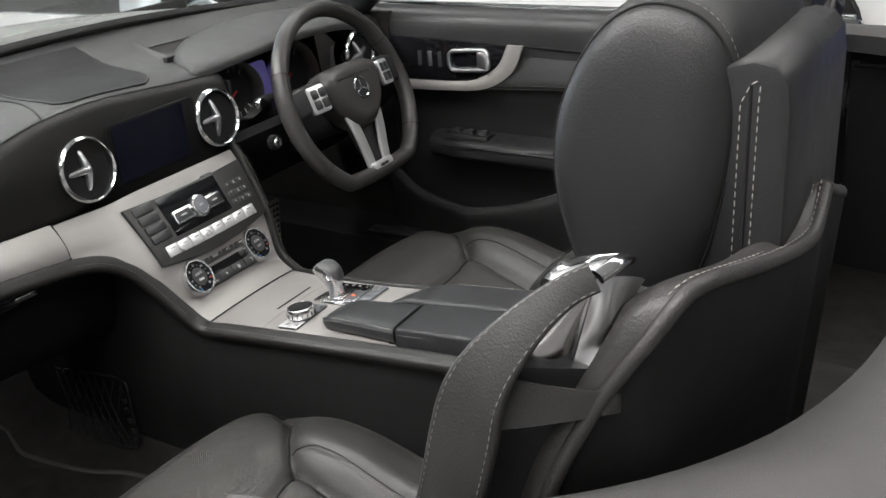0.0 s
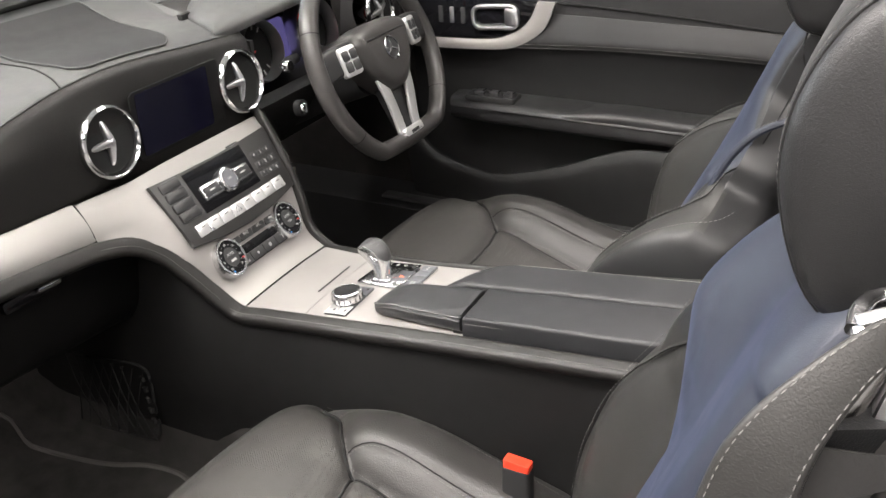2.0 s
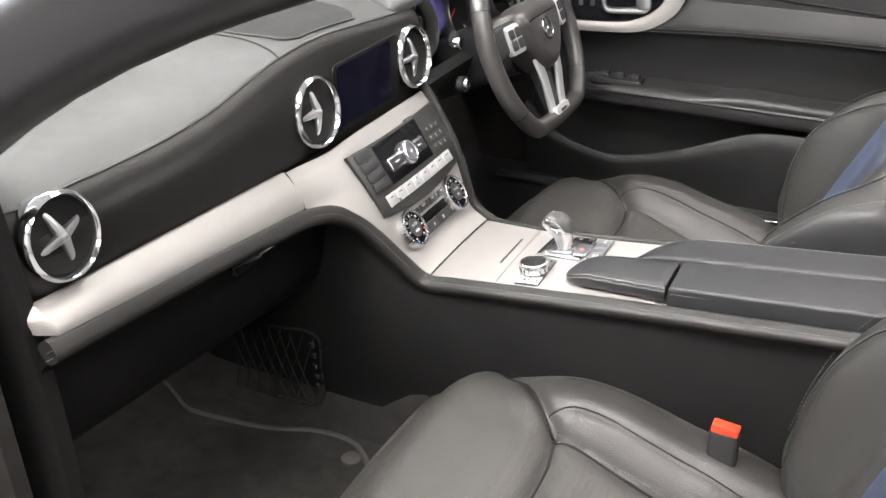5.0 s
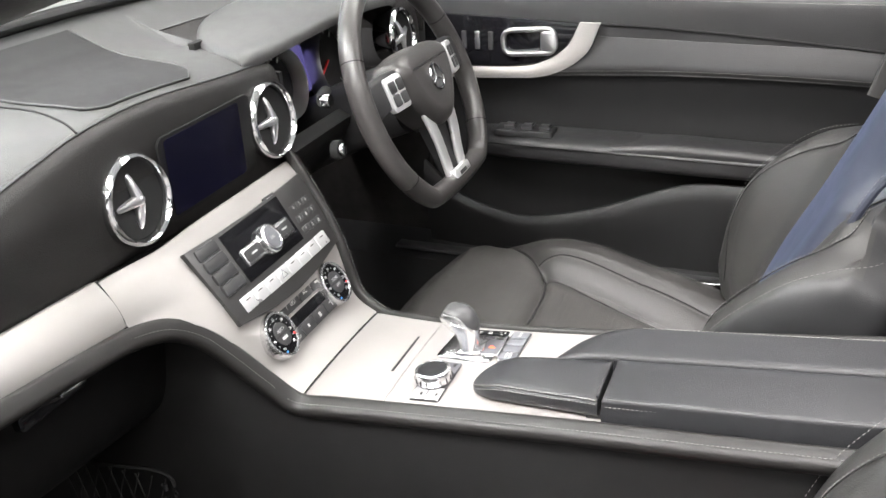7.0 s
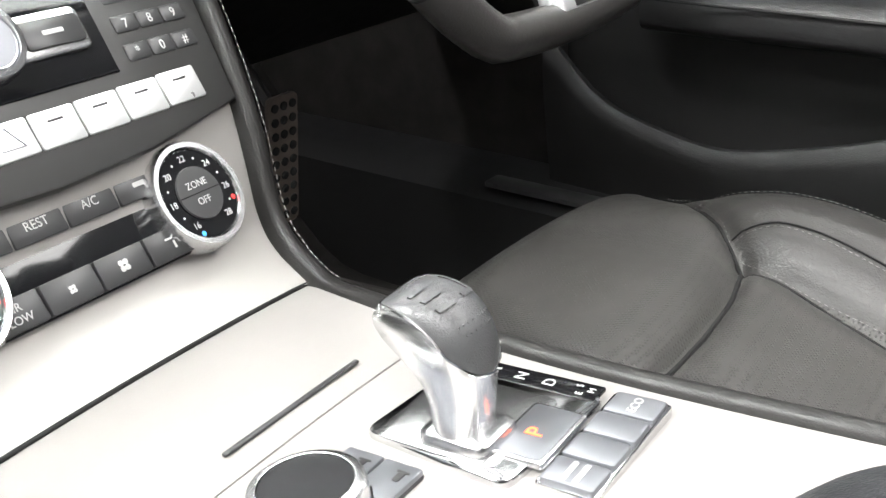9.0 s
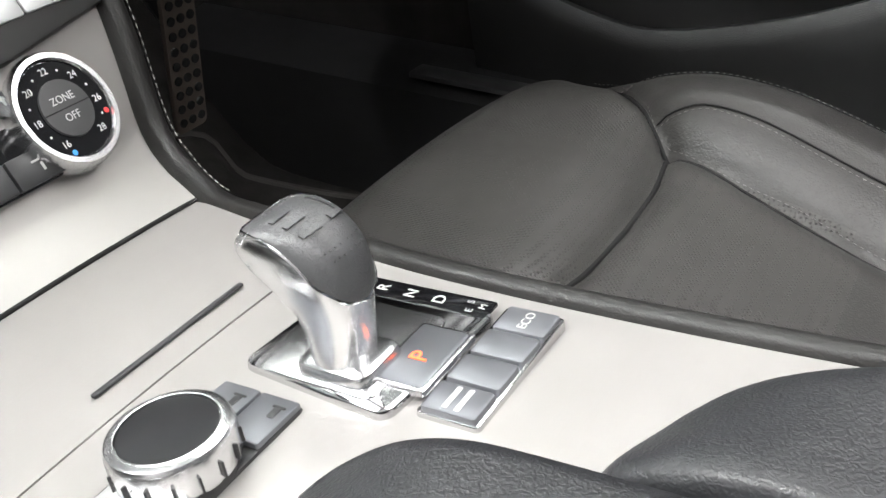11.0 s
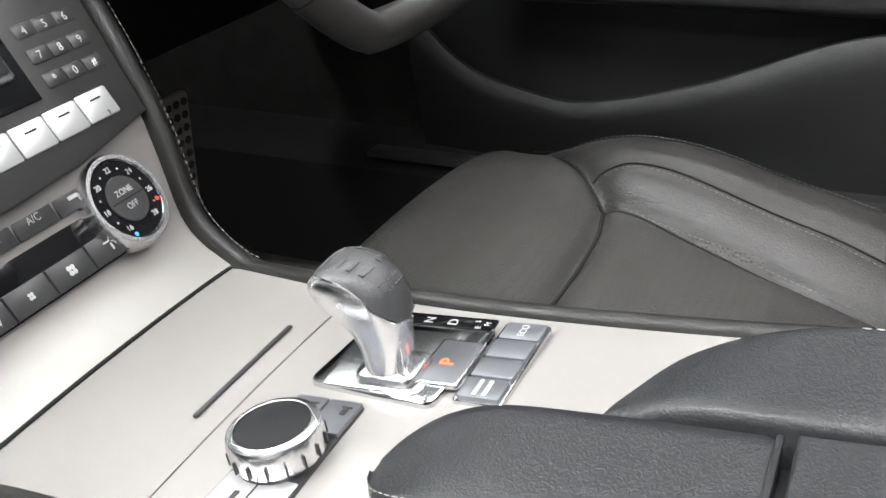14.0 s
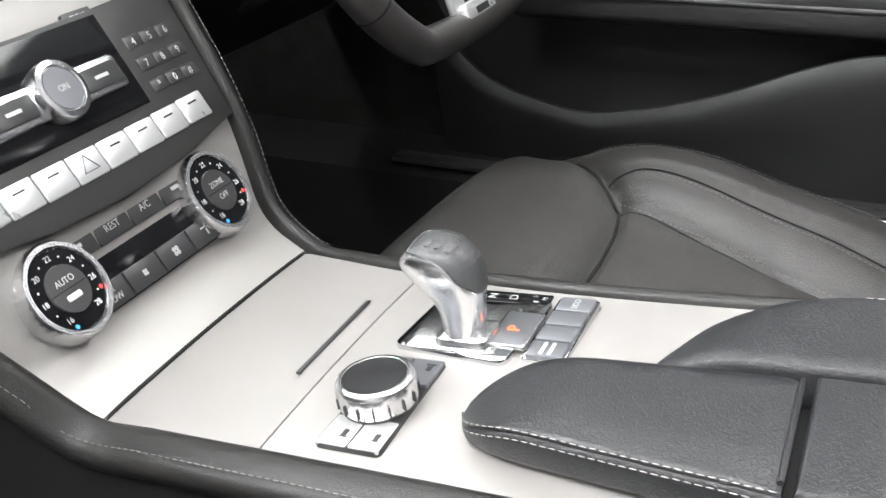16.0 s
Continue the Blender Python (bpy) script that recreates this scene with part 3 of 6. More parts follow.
for i in range(100):
    y = -0.70 + 0.86 * i / 99
    x, z = dash_profile(y, 0.393)
    seam.append(Vector((x, y, z + 0.0012)))
stitches(seam, M_THREAD, dash, up=(0.5, 0, 0.8))

cross = [on_dash(p.x, p.y, 0.0006) for p in curve([(-0.134, -0.200, 0), (-0.165, -0.186, 0), (-0.236, -0.166, 0), (-0.30, -0.175, 0), (-0.345, -0.21, 0), (-0.37, -0.30, 0), (-0.36, -0.42, 0)], 50)]
part("pad_seam", sweep(cross, circle(0.0014, 6)), M_RUBBER, dash, "dark seam across the pad")
# metal strip along the passenger side
def strip(u, v):
    y = -0.700 + 0.454 * u
    z = trim_low(y) + (trim_top(y) - trim_low(y)) * v
    x = -0.081 - 0.029 * v ** 1.4 + 0.004 * math.sin(math.pi * v)
    return Vector((x - 0.02 * smoothstep(0.02, 0.0, u), y, z))


part("trim_strip", slab(strip, 40, 10, (-0.006, 0, -0.001)), M_TRIM, dash, "pale brushed aluminium strip")

LEFT_EDGE = [(0.515, -0.106), (0.55, -0.122), (0.58, -0.135), (0.61, -0.149), (0.64, -0.172), (0.658, -0.203), (0.668, -0.242), (0.72, -0.242), (0.77, -0.242)]
RIGHT_EDGE = [(0.515, 0.108), (0.55, 0.116), (0.60, 0.124), (0.66, 0.133), (0.72, 0.143), (0.77, 0.148)]


def stack_point(y, z):
    b = smoothstep(-0.135, -0.242, y)
    xs = stack_x(z)
    v = (z - 0.672) / 0.051
    xt = -0.081 - 0.029 * max(0.0, v) ** 1.4 + 0.03 * max(0.0, -v)
    return Vector((xs * (1 - b) + xt * b, y, z))


def stack_skin(u, v):
    z = 0.5205 + v * 0.203
    zz = z - 0.004 * smoothstep(0.5, 0.0, u) * smoothstep(0.6, 1.0, v)
    yl, yr = lerp_table(LEFT_EDGE, z), lerp_table(RIGHT_EDGE, z)
    p = stack_point(yl + (yr - yl) * u, zz)
    p.x += 0.004 * smoothstep(0.93, 1.0, v) * -1
    return p


part("stack_trim", slab(stack_skin, 60, 44, (-0.005, 0, -0.002)), M_TRIM, dash, "pale brushed aluminium centre stack panel")

part("trim_joint", sweep([stack_point(-0.2440, 0.664 + 0.058 * i / 7) + Vector((-0.002, 0, 0)) for i in range(8)], circle(0.0024, 8), up=(0, 1, 0)), M_RUBBER, dash)
# leather lip under the strip, round the arch and down the console
LIP = [(-0.084, -0.705, 0.708), (-0.083, -0.47, 0.684), (-0.080, -0.31, 0.666), (-0.077, -0.245, 0.657), (-0.064, -0.198, 0.645), (-0.045, -0.166, 0.620), (-0.020, -0.147, 0.585), (0.008, -0.132, 0.548), (0.042, -0.120, 0.515), (0.09, -0.120, 0.519), (0.16, -0.121, 0.527), (0.28, -0.122, 0.540), (0.41, -0.124, 0.554), (0.55, -0.128, 0.569), (0.72, -0.130, 0.586), (0.86, -0.131, 0.600)]
lip = curve(LIP, 150)
part("leather_lip", sweep(lip, round_rect(0.027, 0.022, 0.008, 4), up=[(0.75, -0.35, 0.55) if p.x < 0.03 else (0.1, -0.5, 0.85) for p in lip]), M_LIP, dash, "black stitched leather edge")
for off in (0.0, 0.008):
    stitches([p + Vector((0.0085, -0.0075 - off * 0.3, 0.0065 - off)) if p.x < 0.02 else p + Vector((0, -0.0100 - off * 0.4, 0.0103 - off)) for p in lip], M_THREAD, dash, up=(0.5, -0.5, 0.7))

# glove box and the underside
def under(u, v):
    y = -0.70 + 0.56 * u
    zl = 0.696 - (y + 0.7) * 0.09
    x = lerp_table([(0, -0.088), (0.2, -0.112), (0.6, -0.15), (1, -0.30)], v)
    z = lerp_table([(0, zl), (0.2, zl - 0.03), (0.6, zl - 0.16), (1, zl - 0.20)], v)
    return Vector((x, y, z))


part("glove_box", slab(under, 30, 24, (-0.02, 0, 0.01)), M_MATT_BLACK, dash, "black glove box lid")
part("glove_latch", prism(round_rect(0.095, 0.018, 0.006, 3), 0, 0.010, 0.003, pose(-0.101, -0.353, 0.643, 80, 0, 90)), M_GLOSS, dash, "black latch")
part("latch_pull", prism(round_rect(0.034, 0.006, 0.0025, 3), 0, 0.006, 0.002, pose(-0.091, -0.332, 0.647, 80, 0, 90)), M_CHROME, dash, "silver latch pull")
part("dash_end", slab(lambda u, v: Vector((-0.42 + 0.31 * u, -0.715 + 0.012 * math.sin(math.pi * v), 0.45 + 0.42 * v - 0.12 * u * (1 - v))), 12, 12, (0, 0.02, 0)), M_SIDE, dash, "black dashboard end cap")
part("knee_bolster", slab(lambda u, v: Vector((-0.085 - 0.22 * v ** 1.5, 0.150 + 0.57 * u, 0.735 - 0.20 * v)), 20, 14, (-0.02, 0, 0.01)), M_SIDE, dash, "black lower panel under the steering column")

# screen recess
part("screen_surround", prism(round_rect(0.196, 0.104, 0.012, 5), 0, 0.0035, 0.0008, pose(-0.107, -0.016, 0.788, 90, 0, 90)), M_MATT_BLACK, dash, "black screen surround")
part("screen", prism(round_rect(0.156, 0.094, 0.004, 2), 0, 0.0015, 0.0, pose(-0.1032, -0.026, 0.789, 90, 0, 90)), M_SCREEN, dash, "dark display screen switched off")

# speaker grille on top
def grille(u, v):
    x = -0.375 + 0.228 * v
    yl = -0.152 + 0.022 * smoothstep(0.90, 1.0, v) ** 2
    yr = lerp_table([(-0.40, 0.072), (-0.35, 0.079), (-0.28, 0.084), (-0.22, 0.075), (-0.17, 0.052), (-0.147, 0.022)], x)
    y = yl + (yr - yl) * u
    ks = [k / 120 for k in range(0, 54)]
    k = min(ks, key=lambda q: abs(dash_profile(y, q)[0] - x))
    return Vector((x, y, dash_profile(y, k)[1] + 0.0022))


grille_line = [grille(0, i / 20) for i in range(21)] + [grille(i / 20, 1) for i in range(1, 21)] + [grille(1, 1 - i / 20) for i in range(1, 21)]
part("grille_edge", sweep(grille_line, circle(0.0014, 6)), M_DASH_LIT, dash, "rounded edge of the grille")
part("speaker_grille", slab(grille, 28, 24, (0, 0, -0.008)), M_GRILLE, dash, "black cloth speaker grille on the dash top")


def air_vent(m, r, parent, arms):
    vent = part("air_vent", lathe([(r * 0.88, -0.03), (r, -0.004), (r * 1.02, 0.004), (r * 0.985, 0.011), (r * 0.92, 0.0135), (r * 0.865, 0.010), (r * 0.845, 0.002), (r * 0.84, -0.03)], 48, m), M_CHROME, parent, "round chrome-ringed air vent")
    part("vent_cup", lathe([(r * 0.842, 0.003), (r * 0.80, -0.02), (r * 0.5, -0.028), (0.002, -0.03)], 40, m), M_RUBBER, vent, "dark vent throat")
    part("vent_hub", lathe([(r * 0.20, -0.02), (r * 0.18, 0.004), (r * 0.08, 0.012), (0.001, 0.013)], 20, m), M_SATIN, vent)
    for a in arms:
        bm = sweep([Vector((r * 0.08, 0, 0.006)), Vector((r * 0.5, 0, 0.003)), Vector((r * 0.78, 0, -0.004))], round_rect(0.0095, 0.009, 0.003, 2), up=(0, 0, 1), scale=lambda s: 1.3 - 0.85 * s)
        bm.transform(m @ Matrix.Rotation(radians(a), 4, "Z"))
        part("vane", bm, M_SATIN, vent)
    for k in range(3):
        bm = lathe([(r * (0.30 + 0.17 * k), -0.022), (r * (0.32 + 0.17 * k), -0.012), (r * (0.34 + 0.17 * k), -0.022)], 32, m)
        part("vent_louvre", bm, M_PLASTIC, vent)
    return vent


FACE = Matrix.Rotation(radians(90), 4, "Z") @ Matrix.Rotation(radians(82), 4, "X")
for vy, vz, vr, vx in ((-0.163, 0.786, 0.0525, -0.108), (0.130, 0.787, 0.0525, -0.108), (-0.636, 0.806, 0.049, -0.113), (0.580, 0.800, 0.049, -0.110)):
    air_vent(Matrix.Translation((vx, vy, vz)) @ FACE, vr, dash, (98, 182, 262) if abs(vy) < 0.3 else (18, 110, 196, 282))

# instrument hood and dials
HOOD_FRONT = [(-0.137, 0.126, 0.866), (-0.119, 0.20, 0.878), (-0.107, 0.28, 0.886), (-0.101, 0.36, 0.890), (-0.104, 0.46, 0.886), (-0.116, 0.56, 0.874), (-0.13, 0.62, 0.858)]
HOOD_BACK = [(-0.146, 0.1275, 0.868), (-0.195, 0.150, 0.876), (-0.248, 0.188, 0.884), (-0.285, 0.26, 0.896), (-0.295, 0.36, 0.904), (-0.295, 0.50, 0.902), (-0.27, 0.62, 0.892)]
hood_f, hood_b = curve(HOOD_FRONT, 61), curve(HOOD_BACK, 61)


def hood(u, v):
    p = hood_f[round(u * 60)].lerp(hood_b[round(u * 60)], v)
    e = min(1, v * 6, (1 - v) * 6, u * 12)
    return p + Vector((0, 0, 0.006 * math.sin(math.pi * v) - 0.006 * (1 - e) ** 2))


part("instrument_hood", slab(hood, 61, 24, (-0.002, 0, -0.011)), M_DASH_LIT, dash, "leather instrument hood, overhead light put into its paler grey", angle=75)
part("instrument_panel", slab(lambda u, v: Vector((-0.215 - 0.02 * v, 0.16 + 0.43 * u, 0.70 + 0.18 * v)), 4, 4, (-0.01, 0, 0)), M_RUBBER, dash, "dark instrument panel")
part("hood_cheek", slab(lambda u, v: Vector((-0.118 - 0.10 * u, 0.186 + 0.02 * u, 0.72 + 0.118 * v)), 6, 6, (0, 0.008, 0)), M_PLASTIC, dash)
for gy, gr, gz in ((0.262, 0.056, 0.795), (0.430, 0.066, 0.790)):
    mm = Matrix.Translation((-0.172, gy, gz)) @ Matrix.Rotation(radians(90), 4, "Z") @ Matrix.Rotation(radians(78), 4, "X")
    dial = part("dial", lathe([(gr * 0.97, -0.014), (gr, 0.016), (gr * 0.96, 0.022), (gr * 0.93, 0.014), (gr * 0.92, -0.010), (0.001, -0.011)], 52, mm), M_SATIN, dash, "chrome-ringed dial")
    part("dial_face", lathe([(gr * 0.90, -0.008), (gr * 0.90, -0.005), (0.001, -0.005)], 40, mm), M_RUBBER, dial)
    for k in range(13):
        a = radians(-40 + 260 * k / 12)
        part("tick", rbox(0.002, 0.010, 0.0012, 0.0005, mm @ Matrix.Rotation(a, 4, "Z") @ Matrix.Translation((0, gr * 0.78, -0.005))), M_WHITE_MARK, dial)
    bm = rbox(0.0028, gr * 0.75, 0.003, 0.001, mm @ Matrix.Rotation(radians(120), 4, "Z") @ Matrix.Translation((0, gr * 0.33, -0.003)))
    part("needle", bm, M_RED_MARK, dial)
    arc = [Vector((gr * 0.66 * math.cos(q), gr * 0.66 * math.sin(q), -0.0035)) for q in [radians(112 + 110 * i / 24) for i in range(25)]]
    bm = sweep(arc, round_rect(gr * 0.26, 0.003, 0.001, 2), up=(0, 0, 1))
    bm.transform(mm)
    if gy > 0.3:
        part("red_scale", bm, M_RED_MARK, dial, "red scale arc")
mm = Matrix.Translation((-0.180, 0.343, 0.797)) @ Matrix.Rotation(radians(90), 4, "Z") @ Matrix.Rotation(radians(78), 4, "X")
part("trip_display", prism(round_rect(0.048, 0.075, 0.008, 3), -0.004, 0.002, 0.001, mm), mat("trip_screen", (0.02, 0.02, 0.06), 0.2, emit=(0.16, 0.14, 0.42, 0.5)), dash, "violet-lit trip display")
# ---- centre console ----
def con_z(x):
    return 0.5215 + 0.106 * (x - 0.040)


def con_l(x):
    return -0.107


def con_r(x):
    return lerp_table([(0.0, 0.114), (0.04, 0.110), (0.12, 0.096), (0.20, 0.085), (0.30, 0.081), (0.42, 0.084), (0.70, 0.10)], x)


console = thing("centre_console", "centre console with brushed aluminium top and black leather sides", "console")


def con_skin(x0, x1):
    def f(u, v):
        x = x0 + (x1 - x0) * v
        y = con_l(x) + (con_r(x) - con_l(x)) * u
        return Vector((x, y, con_z(x) - 0.003 * (u * 2 - 1) ** 2))
    return f


part("cup_holder_lid", slab(con_skin(0.0432, 0.1505), 24, 14, (0, 0, -0.006)), M_TRIM, console, "pale brushed aluminium cover")
part("top_plate", slab(con_skin(0.1515, 0.48), 24, 30, (0, 0, -0.006)), M_TRIM, console, "pale brushed aluminium plate")
part("lid_gap", slab(con_skin(0.034, 0.17), 8, 6, (0, 0, -0.004)), M_RUBBER, console).location.z -= 0.0040
part("lid_joint", sweep([Vector((0.0424, con_l(0.04) + (con_r(0.04) - con_l(0.04)) * i / 20, con_z(0.0424) - 0.003 * (i / 10 - 1) ** 2 + 0.0009)) for i in range(21)], circle(0.0014, 8)), M_RUBBER, console, "dark joint in front of the cover")
part("lid_slot", rbox(0.003, 0.087, 0.0012, 0.001, pose(0.1345, 0.0015, con_z(0.1345) + 0.0004, 0, -6, 0)), M_GUNMETAL, console, "dark grip slot")


def con_side(sgn):
    def f(u, v):
        x = -0.45 + 1.18 * u
        if x < 0.038:
            zt = lerp_table([(-0.45, 0.62), (-0.09, 0.630), (-0.045, 0.608), (-0.020, 0.575), (0.008, 0.538), (0.042, 0.508)], x)
        else:
            zt = con_z(x) - 0.012
        yt = (con_r(max(x, 0.036)) if sgn > 0 else -con_l(x)) + 0.016
        if x < 0.036:
            yt += 0.02 * smoothstep(0.03, -0.05, x)
        z = zt + (0.21 - zt) * v
        return Vector((x, sgn * (yt + 0.012 * math.sin(math.pi * min(1, v * 1.2)) - 0.01 * v), z))
    return f


for sgn in (-1, 1):
    part("side_panel", slab(con_side(sgn), 50, 20, (0, -sgn * 0.02, 0)), M_SIDE, console, "black console side")
rlip = [Vector((stack_x(z) + 0.003, lerp_table(RIGHT_EDGE, z) + 0.006, z)) for z in (0.745, 0.70, 0.65, 0.60, 0.57, 0.55, 0.54, 0.532, 0.527)] + [Vector((x, con_r(x) + 0.006, con_z(x) - 0.006)) for x in (0.055, 0.09, 0.16, 0.25, 0.35, 0.45, 0.70)]
rl = curve(rlip, 90)
part("leather_edge", sweep(rl, round_rect(0.012, 0.016, 0.005, 3), up=[(0.8, 0.3, 0.5) if p.x < 0.03 else (0.0, 0.3, 0.9) for p in rl]), M_LIP, console, "black stitched leather edge")
stitches([p + (Vector((0.0050, 0.0078, 0.0035)) if p.x < 0.03 else Vector((0, 0.007, 0.0065))) for p in rl if p.x < 0.07], M_THREAD_PALE, console, 0.0030, 0.0018, 0.00032, up=(0.4, 0.6, 0.6))

# ---- centre stack controls ----
UP = Vector((-0.5397, 0, 0.8418))
OUT = Vector((0.8418, 0, 0.5397))


def on_stack(y, v, lift=0.0):
    """A pose on the stack's face: x across, y up the face, z out of it."""
    z = 0.521 + UP.z * v * 1.10
    o = Vector((stack_x(z), y, z)) + OUT * lift
    return Matrix(((0, UP.x, OUT.x, o.x), (1, UP.y, OUT.y, o.y), (0, UP.z, OUT.z, o.z), (0, 0, 0, 1))) @ Matrix.Diagonal((1, 1.1, 1, 1))


radio = thing("radio_unit", "dark grey radio panel with keypad and silver keys", "radio")
face = [(-0.126, 0.104), (-0.06, 0.094), (0, 0.091), (0.06, 0.094), (0.126, 0.104), (0.137, 0.203), (0.06, 0.200), (0, 0.199), (-0.06, 0.200), (-0.137, 0.203)]
part("faceplate", prism(face, -0.004, 0.0035, 0.002, on_stack(0, 0)), M_FACE, radio, "black faceplate")
part("display_window", prism([(-0.072, 0.134), (0.062, 0.134), (0.064, 0.196), (-0.074, 0.196)], 0.003, 0.0046, 0.001, on_stack(0, 0)), M_GLOSS, radio, "glossy black window")
part("disc_slot", rbox(0.115, 0.003, 0.0008, 0.001, on_stack(-0.004, 0.186, 0.0044)), M_RUBBER, radio)
for k in range(8):
    y = -0.107 + 0.214 * (k + 0.5) / 8
    sag = -0.004 * (1 - ((y) / 0.107) ** 2)
    key = part("key", rbox(0.0258, 0.0175, 0.005, 0.0015, on_stack(y, 0.1175 + sag * 0.4, 0.003)), M_SILVER, radio, "silver key")
    if k != 3:
        part("key_mark", rbox(0.009, 0.0012, 0.0004, 0.0003, on_stack(y, 0.121 + sag * 0.4, 0.008)), M_GUNMETAL, key)
tri = [(0.0, 0.0055), (-0.0062, -0.0045), (0.0062, -0.0045)]
bm = sweep([Vector((p[0], p[1], 0)) for p in tri], round_rect(0.0011, 0.0008, 0.0002, 1), closed=True)
bm.transform(on_stack(-0.107 + 0.214 * 3.5 / 8, 0.1165, 0.0084))
part("hazard_mark", bm, M_KEYGREY, radio, "grey warning triangle")
part("key_bed", rbox(0.041, 0.068, 0.003, 0.002, on_stack(-0.102, 0.1655, 0.002)), M_GLOSS, radio, "glossy black key bed")
for r in range(4):
    part("side_key", rbox(0.041, 0.0142, 0.0060, 0.0028, on_stack(-0.1005 - 0.001 * r, 0.1430 + 0.0155 * r, 0.0035)), M_GUNMETAL, radio, "dark station key")
part("keypad_bed", rbox(0.058, 0.066, 0.002, 0.003, on_stack(0.0975, 0.1615, 0.0022)), M_GLOSS, radio, "glossy black keypad bed")
for r in range(4):
    for c in range(3):
        y = 0.079 + 0.0165 * c + 0.001 * r
        key = part("keypad_key", rbox(0.0160, 0.0090, 0.0035, 0.0016, on_stack(y, 0.1405 + 0.0150 * r, 0.003)), M_GUNMETAL, radio, "small dark number key")
        txt = (("*", "0", "#"), ("7", "8", "9"), ("4", "5", "6"), ("1", "2", "3"))[r][c]
        lettering(txt, 0.007, M_WHITE_MARK, on_stack(y, 0.1402 + 0.0150 * r, 0.0066), key, "numeral", 0.0001)
        word = (("", "", ""), ("PQRS", "TUV", "WXYZ"), ("GHI", "JKL", "MNO"), ("", "ABC", "DEF"))[r][c]
        if word:
            lettering(word, 0.0036, M_WHITE_MARK, on_stack(y, 0.1330 + 0.0150 * r, 0.0042), radio, "lettering", 0.0001)
part("clear_key", rbox(0.026, 0.0095, 0.0035, 0.0016, on_stack(0.053, 0.1955, 0.003)), M_GUNMETAL, radio, "dark clear key")
lettering("CLEAR", 0.0052, M_WHITE_MARK, on_stack(0.053, 0.1955, 0.0066), radio, "lettering", 0.0001)
part("trim_arc", sweep([on_stack(-0.066 + 0.116 * i / 20, 0.1755 + 0.004 * math.sin(math.pi * i / 20), 0.0052) @ Vector((0, 0, 0)) for i in range(21)], circle(0.0008, 6)), M_CHROME, radio, "thin chrome line")
part("panel_crease", sweep([on_stack(-0.130 + 0.260 * i / 24, 0.1325 - 0.003 * (1 - (i / 12 - 1) ** 2), 0.0036) @ Vector((0, 0, 0)) for i in range(25)], circle(0.0008, 6)), M_GLOSS, radio)
# rotary knob between two keys
for sgn, word in ((-1, ""), (1, "")):
    bm = prism(round_rect(0.046, 0.022, 0.004, 3), 0, 0.006, 0.002, on_stack(sgn * 0.034 - 0.003, 0.158, 0.004))
    key = part("seek_key", bm, M_POLISH, radio, "silver-framed seek key")
    part("seek_pad", prism(round_rect(0.034, 0.014, 0.002, 2), 0, 0.0015, 0.0006, on_stack(sgn * 0.037 - 0.003, 0.158, 0.010)), M_GUNMETAL, key)
    part("key_mark", rbox(0.012, 0.0022, 0.0004, 0.0003, on_stack(sgn * 0.037 - 0.003, 0.158, 0.0114)), M_WHITE_MARK, key)
vol = part("volume_knob", lathe([(0.0185, 0), (0.0185, 0.010), (0.0175, 0.0135), (0.0145, 0.0145), (0.0135, 0.0125), (0.001, 0.0122)], 36, on_stack(-0.003, 0.159, 0.004)), M_POLISH, radio, "chrome rotary knob")
part("knob_cap", lathe([(0.0132, 0.0122), (0.0128, 0.0136), (0.001, 0.0138)], 30, on_stack(-0.003, 0.159, 0.004)), M_KEYGREY, vol, "grey cap")
lettering("ON", 0.0055, M_WHITE_MARK, on_stack(-0.003, 0.159, 0.0180), vol, "lettering", 0.0001)

def on_panel(y, v, lift=0.0):
    """A pose on the flat climate panel."""
    return on_stack(0, 0.058) @ Matrix.Translation((y, v - 0.058, lift))


climate = thing("climate_panel", "climate control panel with two chrome knobs", "climate control")
part("backplate", prism(round_rect(0.125, 0.050, 0.006, 3), -0.003, 0.0012, 0.0006, on_stack(0, 0.058)), M_GLOSS, climate, "glossy black strip")
words_top = ("", "REST", "A/C", "")
words_low = ("AIR\nFLOW", "", "", "")
